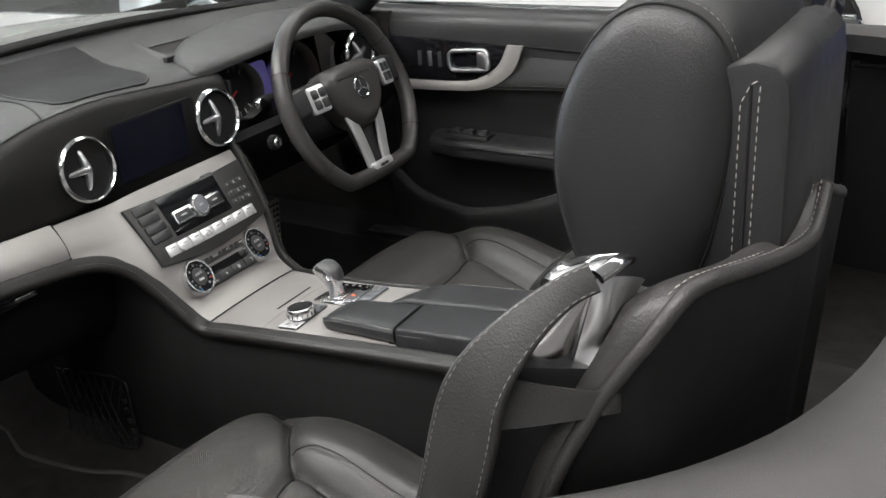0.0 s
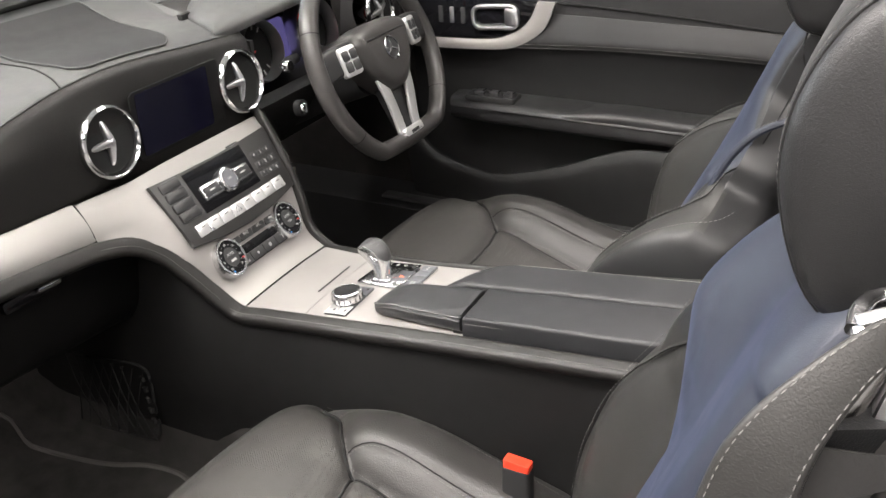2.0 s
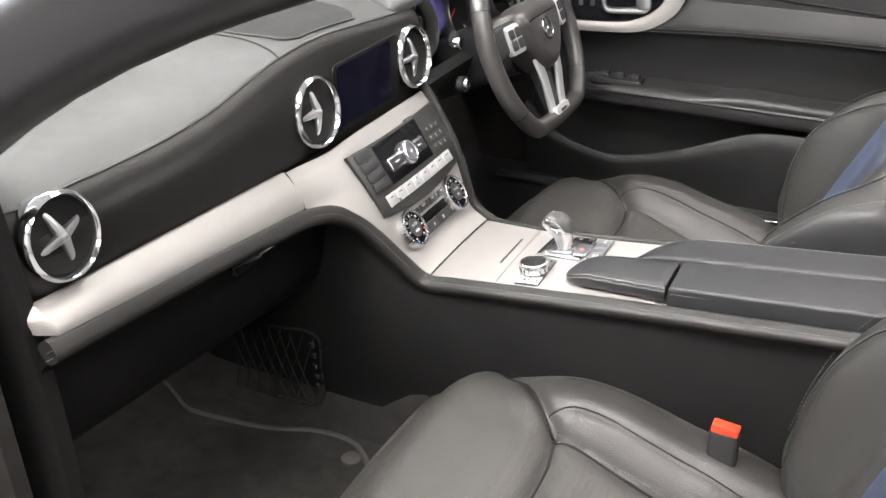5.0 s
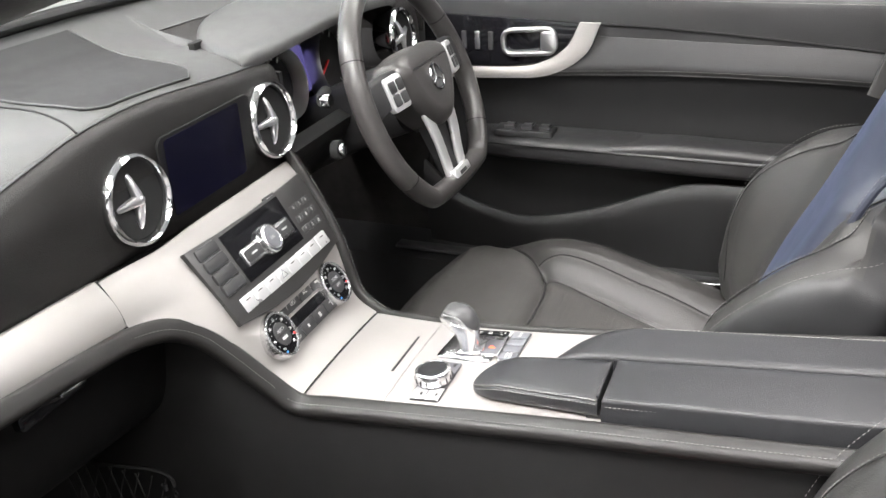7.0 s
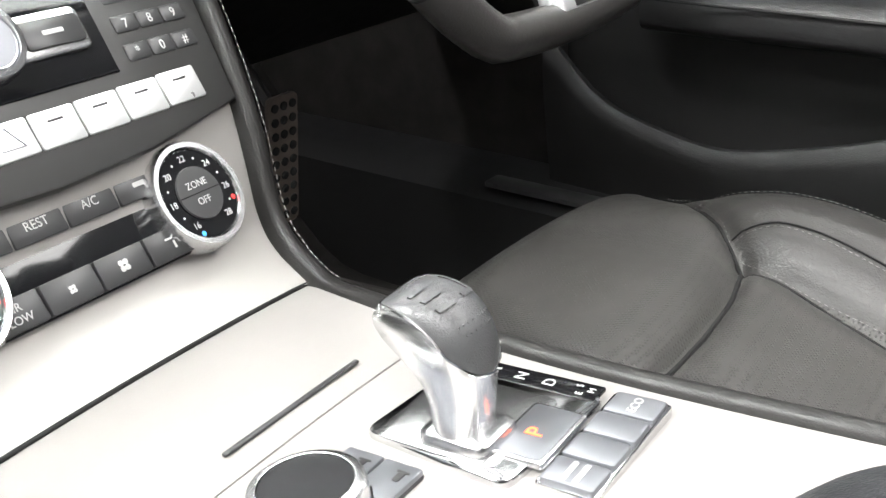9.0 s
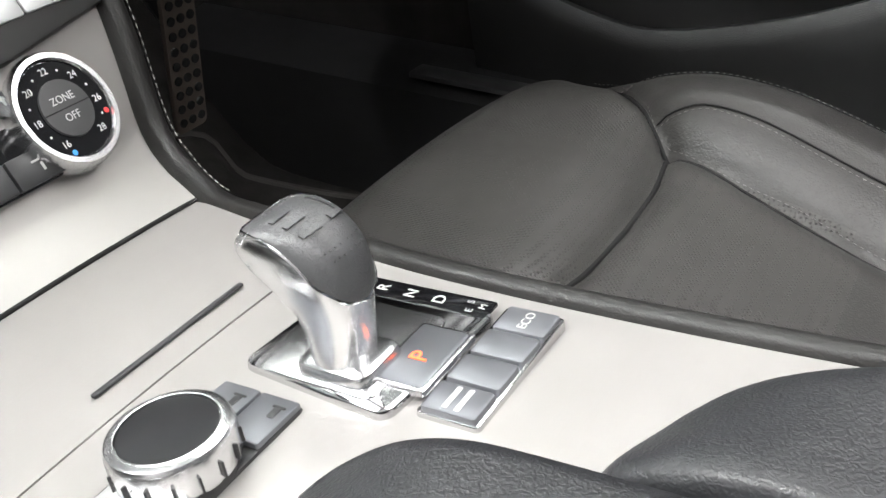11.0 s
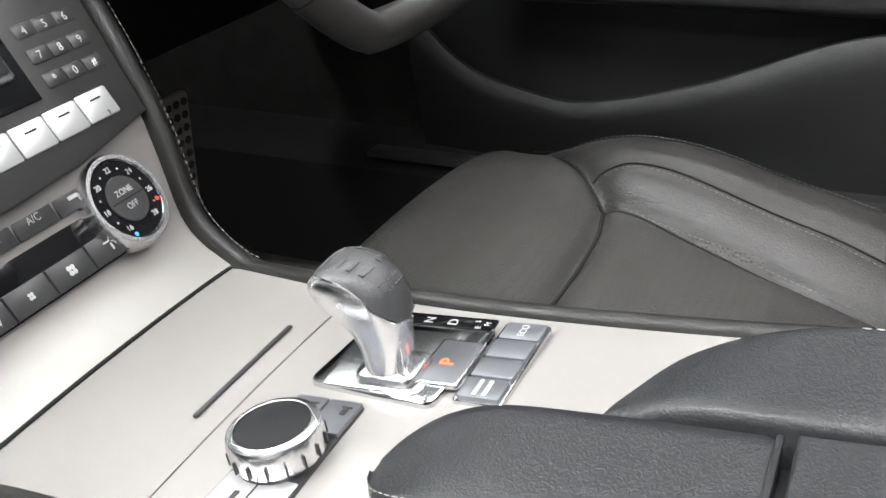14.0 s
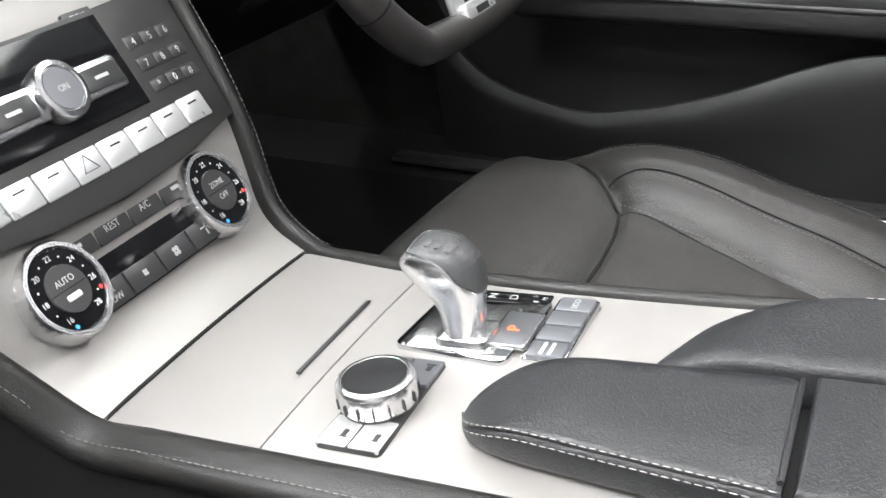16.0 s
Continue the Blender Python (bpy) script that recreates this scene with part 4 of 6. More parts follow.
for k in range(4):
    y = -0.0465 + 0.031 * k
    key = part("climate_key", rbox(0.0296, 0.0150, 0.004, 0.001, on_panel(y, 0.0745, 0.001)), M_GUNMETAL, climate, "dark grey key")
    if words_top[k]:
        lettering(words_top[k], 0.0062, M_WHITE_MARK, on_panel(y, 0.0745, 0.0051), key, "lettering", 0.0001)
    else:
        part("key_mark", rbox(0.0075, 0.0024, 0.0003, 0.0003, on_panel(y, 0.0745, 0.005)), M_WHITE_MARK, key)
    key = part("climate_key", rbox(0.0296, 0.0150, 0.004, 0.001, on_panel(y, 0.0415, 0.001)), M_GUNMETAL, climate, "dark grey key")
    if words_low[k]:
        lettering(words_low[k], 0.0055, M_WHITE_MARK, on_panel(y, 0.0415, 0.0051), key, "lettering", 0.0001)
    else:
        for a in range(4):
            if k in (1, 2):
                rr = 0.0010 if k == 1 else 0.0015
                part("fan_blade", lathe([(rr, 0), (rr, 0.0003), (rr * 0.55, 0.0003), (rr * 0.55, 0)], 10, on_panel(y + (-1, 1, -1, 1)[a] * rr * 0.95, 0.0415 + (-1, -1, 1, 1)[a] * rr * 0.95, 0.005)), M_WHITE_MARK, key)
        if k == 3:
            part("key_mark", rbox(0.0055, 0.0010, 0.0003, 0.0003, on_panel(y, 0.0440, 0.005)), M_WHITE_MARK, key)
            part("key_mark", rbox(0.0014, 0.0040, 0.0003, 0.0003, on_panel(y + 0.002, 0.0405, 0.005)), M_WHITE_MARK, key)
def on_knob(dx, v, lift):
    return KP @ Matrix.Translation((dx, v - 0.058, lift))


for sgn, words in ((-1, ("AUTO", "")), (1, ("ZONE", "OFF"))):
    y = 0.0735 * sgn
    R = 0.0285
    pf = [(R * 1.03, -0.002), (R * 1.03, 0.004), (R, 0.006), (R, 0.011), (R * 0.95, 0.0135), (R * 0.86, 0.0135), (R * 0.82, 0.0105), (0.001, 0.0105)]
    KP = on_stack(y, 0.058)
    knob = part("temperature_knob", fluted(pf, 32, KP), M_POLISH, climate, "chrome temperature knob with a black dial")
    part("knob_dial", lathe([(R * 0.82, 0.0105), (R * 0.81, 0.0115), (0.001, 0.0115)], 40, KP), M_GLOSS, knob)
    part("knob_centre", lathe([(R * 0.50, 0.0110), (R * 0.49, 0.0130), (0.001, 0.0132)], 36, KP), M_GUNMETAL, knob)
    part("knob_split", rbox(R * 0.96, 0.0006, 0.0004, 0.0002, on_knob(0, 0.058, 0.0130)), M_RUBBER, knob)
    for i, num in enumerate(("16", "", "18", "", "20", "", "22", "", "24", "", "26", "", "28")):
        a = radians(232 - 284 * i / 12)
        px, py = y + R * 0.66 * math.cos(a), 0.058 + R * 0.66 * math.sin(a)
        if num:
            lettering(num, 0.0048, M_WHITE_MARK, on_knob(px - y, py, 0.0117), knob, "numeral", 0.0001)
        else:
            part("dot", rbox(0.0012, 0.0012, 0.0003, 0.0004, on_knob(px - y, py, 0.0114)), M_WHITE_MARK, knob)
    part("cold_mark", lathe([(0.0014, 0), (0.0014, 0.0005), (0.0002, 0.0006)], 12, on_knob(- 0.010, 0.058 - 0.0195, 0.0114)), M_BLUE_MARK, knob)
    part("hot_mark", lathe([(0.0014, 0), (0.0014, 0.0005), (0.0002, 0.0006)], 12, on_knob(0.0195, 0.058 - 0.0085, 0.0114)), M_RED_MARK, knob)
    lettering(words[0], 0.0052, M_WHITE_MARK, on_knob(0, 0.0625, 0.0133), knob, "lettering", 0.0001)
    if words[1]:
        lettering(words[1], 0.0052, M_WHITE_MARK, on_knob(0, 0.0535, 0.0133), knob, "lettering", 0.0001)
    else:
        part("key_mark", rbox(0.011, 0.0035, 0.0003, 0.0012, on_knob(0, 0.0530, 0.0131)), M_WHITE_MARK, knob)


# ---- controls on the console ----
SLOPE = math.degrees(math.atan(0.110))


def on_con(x, y, lift=0.0):
    """A pose on the console top: x to the car's right, y forward, z up."""
    return pose(x, y, con_z(x) - 0.003 * (y / 0.1) ** 2 + lift, 0, -SLOPE, 0) @ Matrix.Rotation(radians(90), 4, "Z")


selector = thing("gear_selector", "silver gear selector lever with a leather-capped grip", "gear lever")
part("frame", prism(round_rect(0.072, 0.074, 0.006, 3), -0.002, 0.004, 0.002, on_con(0.218, 0.029) @ Matrix.Rotation(radians(-5), 4, "Z")), M_CHROME, selector, "chrome frame")
part("well", prism(round_rect(0.055, 0.058, 0.005, 3), 0.003, 0.0046, 0.0006, on_con(0.214, 0.022)), M_POLISH, selector, "polished silver well")
part("collar", rbox(0.028, 0.034, 0.007, 0.006, on_con(0.2215, 0.0110, 0.003)), M_POLISH, selector, "polished collar round the lever")
LEVER = [((0.2087, 0.544), (0.231, 0.544), 0.0122), ((0.2081, 0.5517), (0.2313, 0.5517), 0.0118), ((0.2062, 0.5603), (0.232, 0.5632), 0.0118), ((0.2024, 0.5685), (0.2325, 0.5752), 0.0128), ((0.1978, 0.5742), (0.232, 0.5872), 0.0148), ((0.1928, 0.579), (0.2278, 0.5978), 0.0165), ((0.189, 0.5829), (0.2194, 0.6052), 0.0175), ((0.1863, 0.5867), (0.2093, 0.6078), 0.0176), ((0.1849, 0.591), (0.2001, 0.6072), 0.0168), ((0.1853, 0.5954), (0.1923, 0.6043), 0.014), ((0.1866, 0.5985), (0.1883, 0.6011), 0.006)]
lever_tabs = [[(i, row[k][j]) for i, row in enumerate(LEVER)] for k in (0, 1) for j in (0, 1)] + [[(i, row[2]) for i, row in enumerate(LEVER)]]


def lever(sec, a, grow=0.0):
    """A point of the lever's skin: sec runs from the base to the nose, a turns round the section from its rear."""
    fx, fz, bx, bz, w = (lerp_table(t, sec) for t in lever_tabs)
    c, q = math.cos(a), math.sin(a)
    mx, mz, dx, dz = (fx + bx) / 2, (fz + bz) / 2, (bx - fx) / 2, (bz - fz) / 2
    d = math.hypot(dx, dz)
    k = math.copysign(abs(c) ** 0.80, c) * (1 + grow / d)
    return Vector((mx + dx * k, 0.0105 + (w + grow) * math.copysign(abs(q) ** 0.80, q), mz + dz * k))


bm = grid(lambda u, v: lever(10 * v, 2 * math.pi * u), 40, 49, True)
bm.verts.ensure_lookup_table()
bm.faces.new([bm.verts[48 * 40 + i] for i in range(40)])
part("grip", bm, M_POLISH, selector, "satin silver grip and stem", angle=70)


def cap(u, v):
    sec = 3.3 + 6.5 * v
    half = radians(64) * min(1.0, (max(0.0, v * (1.06 - v)) * 6.0) ** 0.5)
    return lever(sec, (u * 2 - 1) * half, 0.0006)


part("grip_cap", grid(cap, 22, 36), M_GRIP, selector, "grey leather cap", angle=80)
rim_line = [cap(0, i / 30) for i in range(31)] + [cap(1, 1 - i / 30) for i in range(31)]
part("cap_rim", sweep(rim_line, circle(0.0007, 6), closed=True), M_CHROME, selector, "bright rim of the cap")
for a0, a1 in ((-0.52, -0.08), (0.10, 0.54)):
    for k in range(3 if a0 < 0 else 1):
        bm = slab(lambda u, v: lever(6.15 + 0.70 * k + 0.22 * v, a0 + (a1 - a0) * u, 0.0014), 10, 3, (-0.0008, 0, -0.0010))
        part("cap_mark", bm, M_GRIP, selector, "embossed bar")
bm = slab(lambda u, v: lever(6.15 + 1.62 * v, 0.42 + 0.12 * u, 0.0014), 3, 12, (-0.0008, 0, -0.0010))
part("cap_mark", bm, M_GRIP, selector, "embossed bar")
for row, n in ((5.35, 8), (5.0, 7), (8.6, 6)):
    for i in range(n):
        p = lever(row, (i - (n - 1) / 2) * 0.13, 0.0006)
        part("cap_dot", lathe([(0.0005, -0.0002), (0.0005, 0.0002), (0.0002, 0.0004)], 6, Matrix.Translation(p)), M_GRIP, selector)
part("key_bezel", rbox(0.039, 0.025, 0.0024, 0.002, on_con(0.246, 0.024, 0.003)), M_POLISH, selector, "polished key surround")
part("park_key", rbox(0.036, 0.022, 0.003, 0.002, on_con(0.246, 0.024, 0.003)), M_KEYGREY, selector, "silver parking key")
lettering("P", 0.011, M_LIT_RED, on_con(0.246, 0.022, 0.0063), selector, "park_letter", 0.0001)
part("gear_strip", rbox(0.013, 0.066, 0.0015, 0.001, on_con(0.222, 0.0605, 0.0036)), M_GLOSS, selector, "black gear display strip")
for k, ch in enumerate(("R", "N", "D")):
    lettering(ch, 0.008, M_WHITE_MARK, on_con(0.203 + 0.014 * k, 0.0605, 0.0053), selector, "gear_letter", 0.0001)
for ch, dx, dy in (("S", -0.0028, 0.0030), ("E", -0.0006, -0.0030), ("M", 0.0036, 0.0012)):
    lettering(ch, 0.0046, M_WHITE_MARK, on_con(0.247 + dx, 0.0605 + dy, 0.0053), selector, "mode_letter", 0.0001)

keys = thing("switch_bank", "four silver-edged console switches in a row", "switch")
part("switch_frame", prism(round_rect(0.070, 0.026, 0.002, 2), -0.002, 0.0026, 0.001, on_con(0.2715, 0.033)), M_CHROME, keys, "chrome frame")
for k in range(4):
    key = part("switch_key", rbox(0.0158, 0.0225, 0.003, 0.0015, on_con(0.2715, 0.0592 - 0.0175 * k, 0.002)), M_KEYGREY, keys, "silver-grey switch")
    if k == 0:
        lettering("ECO", 0.0055, M_WHITE_MARK, on_con(0.2715, 0.0592, 0.0052), key, "lettering", 0.0001)
    if k == 3:
        part("key_mark", rbox(0.012, 0.0022, 0.0003, 0.0004, on_con(0.269, 0.0067, 0.005)), M_WHITE_MARK, key)
        part("key_mark", rbox(0.012, 0.0022, 0.0003, 0.0004, on_con(0.274, 0.0067, 0.005)), M_WHITE_MARK, key)

ctrl = thing("rotary_controller", "chrome rotary controller with a black top on a silver plate", "controller")
part("plate", prism(round_rect(0.083, 0.039, 0.003, 2), -0.002, 0.0020, 0.001, on_con(0.1995, -0.0555)), M_GUNMETAL, ctrl, "dark key plate")
for kx in (0.1902, 0.2092):
    for ky in (-0.0845, -0.0275):
        key = part("plate_key", rbox(0.0245, 0.0180, 0.0022, 0.001, on_con(kx, ky, 0.0015)), M_SILVER if ky < -0.05 else M_KEYGREY, ctrl, "satin silver key")
        part("key_mark", rbox(0.006, 0.0032, 0.0003, 0.0008, on_con(kx + 0.003, ky - 0.002 if ky < -0.05 else ky + 0.004, 0.0037)), M_GUNMETAL, key)
        part("key_mark", rbox(0.0012, 0.006, 0.0003, 0.0004, on_con(kx + 0.003, ky - 0.005 if ky < -0.05 else ky + 0.007, 0.0037)), M_GUNMETAL, key)
cm = on_con(0.1985, -0.0570)
R = 0.0225
part("knob_foot", lathe([(R * 0.93, 0.001), (R * 0.93, 0.0045), (R * 0.7, 0.005)], 48, cm), M_GUNMETAL, ctrl)
part("knob_ring", fluted([(R * 0.96, 0.0045), (R * 1.0, 0.006), (R * 1.0, 0.0150), (R * 0.985, 0.0170)], 16, cm, 0.03), M_POLISH, ctrl, "satin chrome ring", angle=50)
part("knob_bezel", lathe([(R * 0.985, 0.0160), (R * 0.980, 0.0176), (R * 0.955, 0.0188), (R * 0.83, 0.0200), (R * 0.795, 0.0198), (R * 0.785, 0.0186)], 64, cm), M_POLISH, ctrl, "bright bezel")
part("knob_top", lathe([(R * 0.785, 0.0178), (R * 0.78, 0.0190), (R * 0.75, 0.0194), (0.001, 0.0195)], 44, cm), M_KNOBTOP, ctrl, "matt black top")
for i in range(16):
    a = 2 * math.pi * i / 16
    part("knob_groove", rbox(0.0016, 0.0009, 0.0064, 0.0003, cm @ Matrix.Rotation(a, 4, "Z") @ Matrix.Translation((R * 0.998, 0, 0.0062))), M_GUNMETAL, ctrl)


# ---- armrest ----
def pad(name, outline, top, base, parent, bevel=0.010):
    """A leather pad over an outline in x and y, its top edge rounded and its top rising to the rear."""
    bm = prism(outline, base, top, bevel, seg=6)
    for v in bm.verts:
        v.co.z += 0.105 * (v.co.x - 0.40)
    return part(name, bm, M_ARM, parent, "black grained leather pad", angle=60)


def nose_pad():
    """The front pad: a rounded nose, a sunk seam round its side and a smooth crown."""
    x0, x1 = 0.2515, 0.4078
    left = [(0.0, -0.066), (0.003, -0.0735), (0.010, -0.0820), (0.025, -0.0895), (0.06, -0.0950), (0.157, -0.1060)]
    right = [(0.0, -0.056), (0.003, -0.0480), (0.010, -0.0395), (0.025, -0.0310), (0.06, -0.0255), (0.157, -0.0225)]
    bm = bmesh.new()
    rows = []
    n = 44
    for i in range(n + 1):
        d = (x1 - x0) * (i / n) ** 1.8
        x = x0 + d
        yl, yr = lerp_table(left, d), lerp_table(right, d)
        full = 0.5885 + 0.105 * (x - 0.4078)
        zt = full - 0.020 * (1 - min(1, d / 0.060)) ** 2.2
        zs = full - 0.006 - 0.014 * (1 - min(1, d / 0.045)) ** 2
        zb = con_z(x) + 0.002
        w = yr - yl
        e = min(1.0, w / 0.06)
        end = 0.0025 * smoothstep(0.1535, 0.1563, d)
        sec = [(yl + 0.004 * e, zb), (yl + 0.001, zb + 0.005), (yl, zs - 0.0040), (yl + 0.0004, zs - 0.0012), (yl + 0.0022 * e, zs), (yl + 0.0008 * e, zs + 0.0012), (yl + 0.0016 * e, zs + 0.0030)]
        for f in (0.05, 0.10, 0.18, 0.30, 0.45, 0.60, 0.75, 0.86, 0.94):
            h = math.sin(math.pi / 2 * min(1, f / 0.24)) if f < 0.24 else math.cos(math.pi / 2 * max(0, (f - 0.80) / 0.24)) ** 0.6
            sec.append((yl + w * f, zs + 0.0030 + (zt - zs - 0.0030) * h - end))
        sec += [(yr - 0.001 * e, zs - 0.002), (yr, zs - 0.008), (yr - 0.002 * e, zb)]
        rows.append([bm.verts.new((x, y, max(z, zb))) for y, z in sec])
    k = len(rows[0])
    for a, b in zip(rows, rows[1:]):
        for i in range(k):
            bm.faces.new((a[i], a[(i + 1) % k], b[(i + 1) % k], b[i]))
    bm.faces.new(rows[0][::-1])
    bm.faces.new(rows[-1])
    seam = [[r[5 + o].co.copy() for r in rows] for o in (0, -2)]
    return bm, seam


armrest = thing("armrest", "black leather armrest in padded sections with grey stitching", "armrest")
bm, seam = nose_pad()
part("front_pad", bm, M_ARM, armrest, "black grained leather front pad", angle=70)
for line, dz in zip(seam, (0.0018, -0.0012)):
    stitches([p + Vector((0, -0.0004, dz)) for p in line[3:]], M_THREAD_PALE, armrest, 0.0034, 0.0014, 0.00036, up=(0, -0.8, 0.6))
part("pad_bead", sweep([Vector((0.4070, -0.100 + 0.074 * i / 12, 0.5880 - 0.002 * abs(i / 6 - 1) ** 4)) for i in range(13)], circle(0.0016, 8)), M_ARM, armrest)
pad("rear_pad", [(0.4125, -0.1065), (0.4125, -0.0225), (0.60, -0.0215), (0.88, -0.0215), (0.88, -0.1150), (0.60, -0.1120)], 0.5880, 0.556, armrest, 0.006)
PAD_FRONT = [(-0.0178, 0.3330), (-0.0120, 0.3300), (-0.0050, 0.3312), (0.0080, 0.3370), (0.0230, 0.3440), (0.0370, 0.3530), (0.0470, 0.3650), (0.0530, 0.3830), (0.0555, 0.4100)]


def right_pad(u, v):
    w = u * 2 - 1
    y = 0.01885 + 0.03665 * math.copysign(abs(w) ** 0.8, w)
    x0 = lerp_table(PAD_FRONT, y)
    s = (0.88 - x0) * v ** 1.9
    edge = 0.0065 * (1 - math.sqrt(max(0.0, 1 - abs(w) ** 10)))
    x = x0 + s
    return Vector((x, y, 0.5885 + 0.105 * (x - 0.40) - 0.019 * (1 - min(1.0, s / 0.060)) ** 2.4 - 0.006 * (1 - min(1.0, s / 0.008)) ** 2 - edge))


part("right_pad", slab(right_pad, 40, 70, (0, 0, -0.034)), M_ARM, armrest, "black grained leather side pad", angle=60)
part("armrest_base", slab(lambda u, v: Vector((0.395 + 0.465 * v, -0.10 + 0.150 * u, 0.563 + 0.105 * (0.465 * v))), 8, 8, (0, 0, -0.03)), M_PLASTIC, armrest, "black armrest base")


def rest_line(x, y, z):
    return Vector((x, y, z + 0.105 * (x - 0.40)))


xs = [0.416 + 0.455 * i / 60 for i in range(61)]
for dz in (0.5835, 0.5775):
    stitches([rest_line(x, -0.1063 - 0.0088 * (x - 0.4125) / 0.4675 + (0.0022 if dz > 0.58 else -0.0003), dz) for x in xs], M_THREAD_PALE, armrest, 0.0034, 0.0014, 0.00036, up=(0, -0.7, 0.7), lift=0.0004)
stitches([rest_line(0.428 + 0.43 * i / 50, 0.0500, 0.5884) for i in range(51)], M_THREAD_PALE, armrest, 0.0036, 0.0016, 0.00045)

# luggage net on the console's side
net = thing("storage_net", "black elastic storage net on the console side", "net")
NY = -0.150
frame_pts = [Vector((-0.34, NY, 0.360)), Vector((-0.24, NY, 0.375)), Vector((-0.155, NY, 0.380)), Vector((-0.150, NY, 0.32)), Vector((-0.160, NY, 0.240)), Vector((-0.24, NY, 0.225)), Vector((-0.34, NY, 0.215))]
part("net_hem", sweep(curve(frame_pts, 50), circle(0.0030, 6)), M_NET, net)
for i in range(6):
    part("net_knot", rbox(0.010, 0.006, 0.009, 0.003, pose(-0.156 - 0.0012 * i, NY - 0.003, 0.252 + 0.021 * i, 0, 0, 12 * (-1) ** i)), M_NET, net)
for i in range(9):
    for d in (-1, 1):
        x0 = -0.34 + 0.022 * i
        a = Vector((x0, NY - 0.003, 0.225 if d > 0 else 0.372))
        b = Vector((x0 + 0.050, NY - 0.003, 0.375 if d > 0 else 0.232))
        if b.x < -0.150:
            mid = (a + b) / 2 + Vector((0, -0.006, 0))
            part("net_cord", sweep(curve([a, mid, b], 8), circle(0.0012, 5)), M_NET, net)

# ---- seats ----
def sp(c, e):
    return math.copysign(abs(c) ** e, c)


def seg_dist(p, a, b):
    ab = (b[0] - a[0], b[1] - a[1])
    t = ((p[0] - a[0]) * ab[0] + (p[1] - a[1]) * ab[1]) / (ab[0] ** 2 + ab[1] ** 2)
    t = min(1, max(0, t))
    return math.hypot(p[0] - a[0] - ab[0] * t, p[1] - a[1] - ab[1] * t)


def line_dist(p, line):
    return min(seg_dist(p, a, b) for a, b in zip(line, line[1:]))


CUSHION_SEAMS = [[(0.060, 0.240), (0.100, 0.220), (0.140, 0.170), (0.178, 0.130), (0.30, 0.118), (0.52, 0.105)], [(0.178, 0.130), (0.190, 0.07), (0.193, 0.0)], [(0.158, 0.155), (0.20, 0.166), (0.29, 0.162), (0.40, 0.158), (0.52, 0.145)]]


def cushion_top(x, w):
    """Height of the cushion over the seat frame at x behind its front edge and w from its middle."""
    a = abs(w)
    front = 0.120 - 0.045 * smoothstep(0.04, -0.052, x) ** 1.7 - 0.35 * max(0, -0.020 - x) - 0.052 * smoothstep(0.12, 0.36, x) - 0.055 * smoothstep(0.28, 0.56, x)
    bol = 0.046 * smoothstep(0.105, 0.185, a) * smoothstep(0.06, 0.28, x) - 0.010 * smoothstep(0.21, 0.26, a) * smoothstep(0.06, 0.28, x)
    z = front + bol - 0.012 * smoothstep(0.12, 0.0, x) * (a / 0.25) ** 2 - 0.006 * (a / 0.2) ** 2 * smoothstep(0.2, 0.1, x)
    groove = 0.0
    for s, depth in zip(CUSHION_SEAMS, (0.015, 0.012, 0.0035)):
        d = line_dist((x, a), s)
        groove += depth * (0.65 * math.exp(-(d / 0.0065) ** 2) + 0.6 * math.exp(-(d / 0.02) ** 2))
    return z - groove


def cushion_mesh():
    bm = bmesh.new()
    n, m = 150, 140

    def hw(x):
        return 0.262 - 0.040 * smoothstep(0.05, -0.052, x) - 0.02 * smoothstep(0.42, 0.55, x)

    rows = []
    for j in range(m + 1):
        t = j / m
        x = -0.052 + 0.632 * t
        ring = []
        h = hw(x)
        for i in range(n + 1):
            s = i / n * 2 - 1
            w = h * sp(math.sin(s * math.pi / 2), 0.9)
            edge = (1 - abs(s) ** 7) ** 0.5
            z = 0.300 + cushion_top(x, w) * edge - 0.02 * (1 - edge)
            ring.append(bm.verts.new((x, w, z)))
        for s, w, z in ((1, 1, 0.25), (1, 0.92, 0.22), (-1, 0.92, 0.22), (-1, 1, 0.25)):
            ring.append(bm.verts.new((x + (0.02 if j == 0 else 0), s * w * h, z)))
        rows.append(ring)
    k = len(rows[0])
    for a, b in zip(rows, rows[1:]):
        for i in range(k):
            bm.faces.new((a[i], a[(i + 1) % k], b[(i + 1) % k], b[i]))
    bm.faces.new(rows[0][::-1])
    bm.faces.new(rows[-1])
    for f in bm.faces:
        c = f.calc_center_median()
        f.material_index = 1 if abs(c.y) < 0.125 + 0.10 * smoothstep(0.178, 0.06, c.x) and c.z > 0.36 else 0
    return bm


BACK_W = [(0.0, 0.235), (0.10, 0.252), (0.19, 0.256), (0.240, 0.250), (0.262, 0.238), (0.276, 0.212), (0.288, 0.168), (0.300, 0.146), (0.36, 0.140), (0.43, 0.130), (0.47, 0.112), (0.49, 0.085)]


BACK_W_WIDE = BACK_W[:4] + [(0.262, 0.240), (0.280, 0.220), (0.300, 0.196), (0.33, 0.180), (0.36, 0.166), (0.43, 0.135), (0.47, 0.112), (0.49, 0.085)]
INSERT_EDGE = [(0.0, 0.070), (0.15, 0.092), (0.30, 0.108), (0.44, 0.112)]
INSERT_EDGE_WIDE = [(0.0, 0.030), (0.10, 0.062), (0.17, 0.088), (0.22, 0.100), (0.262, 0.108), (0.288, 0.125), (0.310, 0.155), (0.322, 0.180), (0.330, 0.20)]
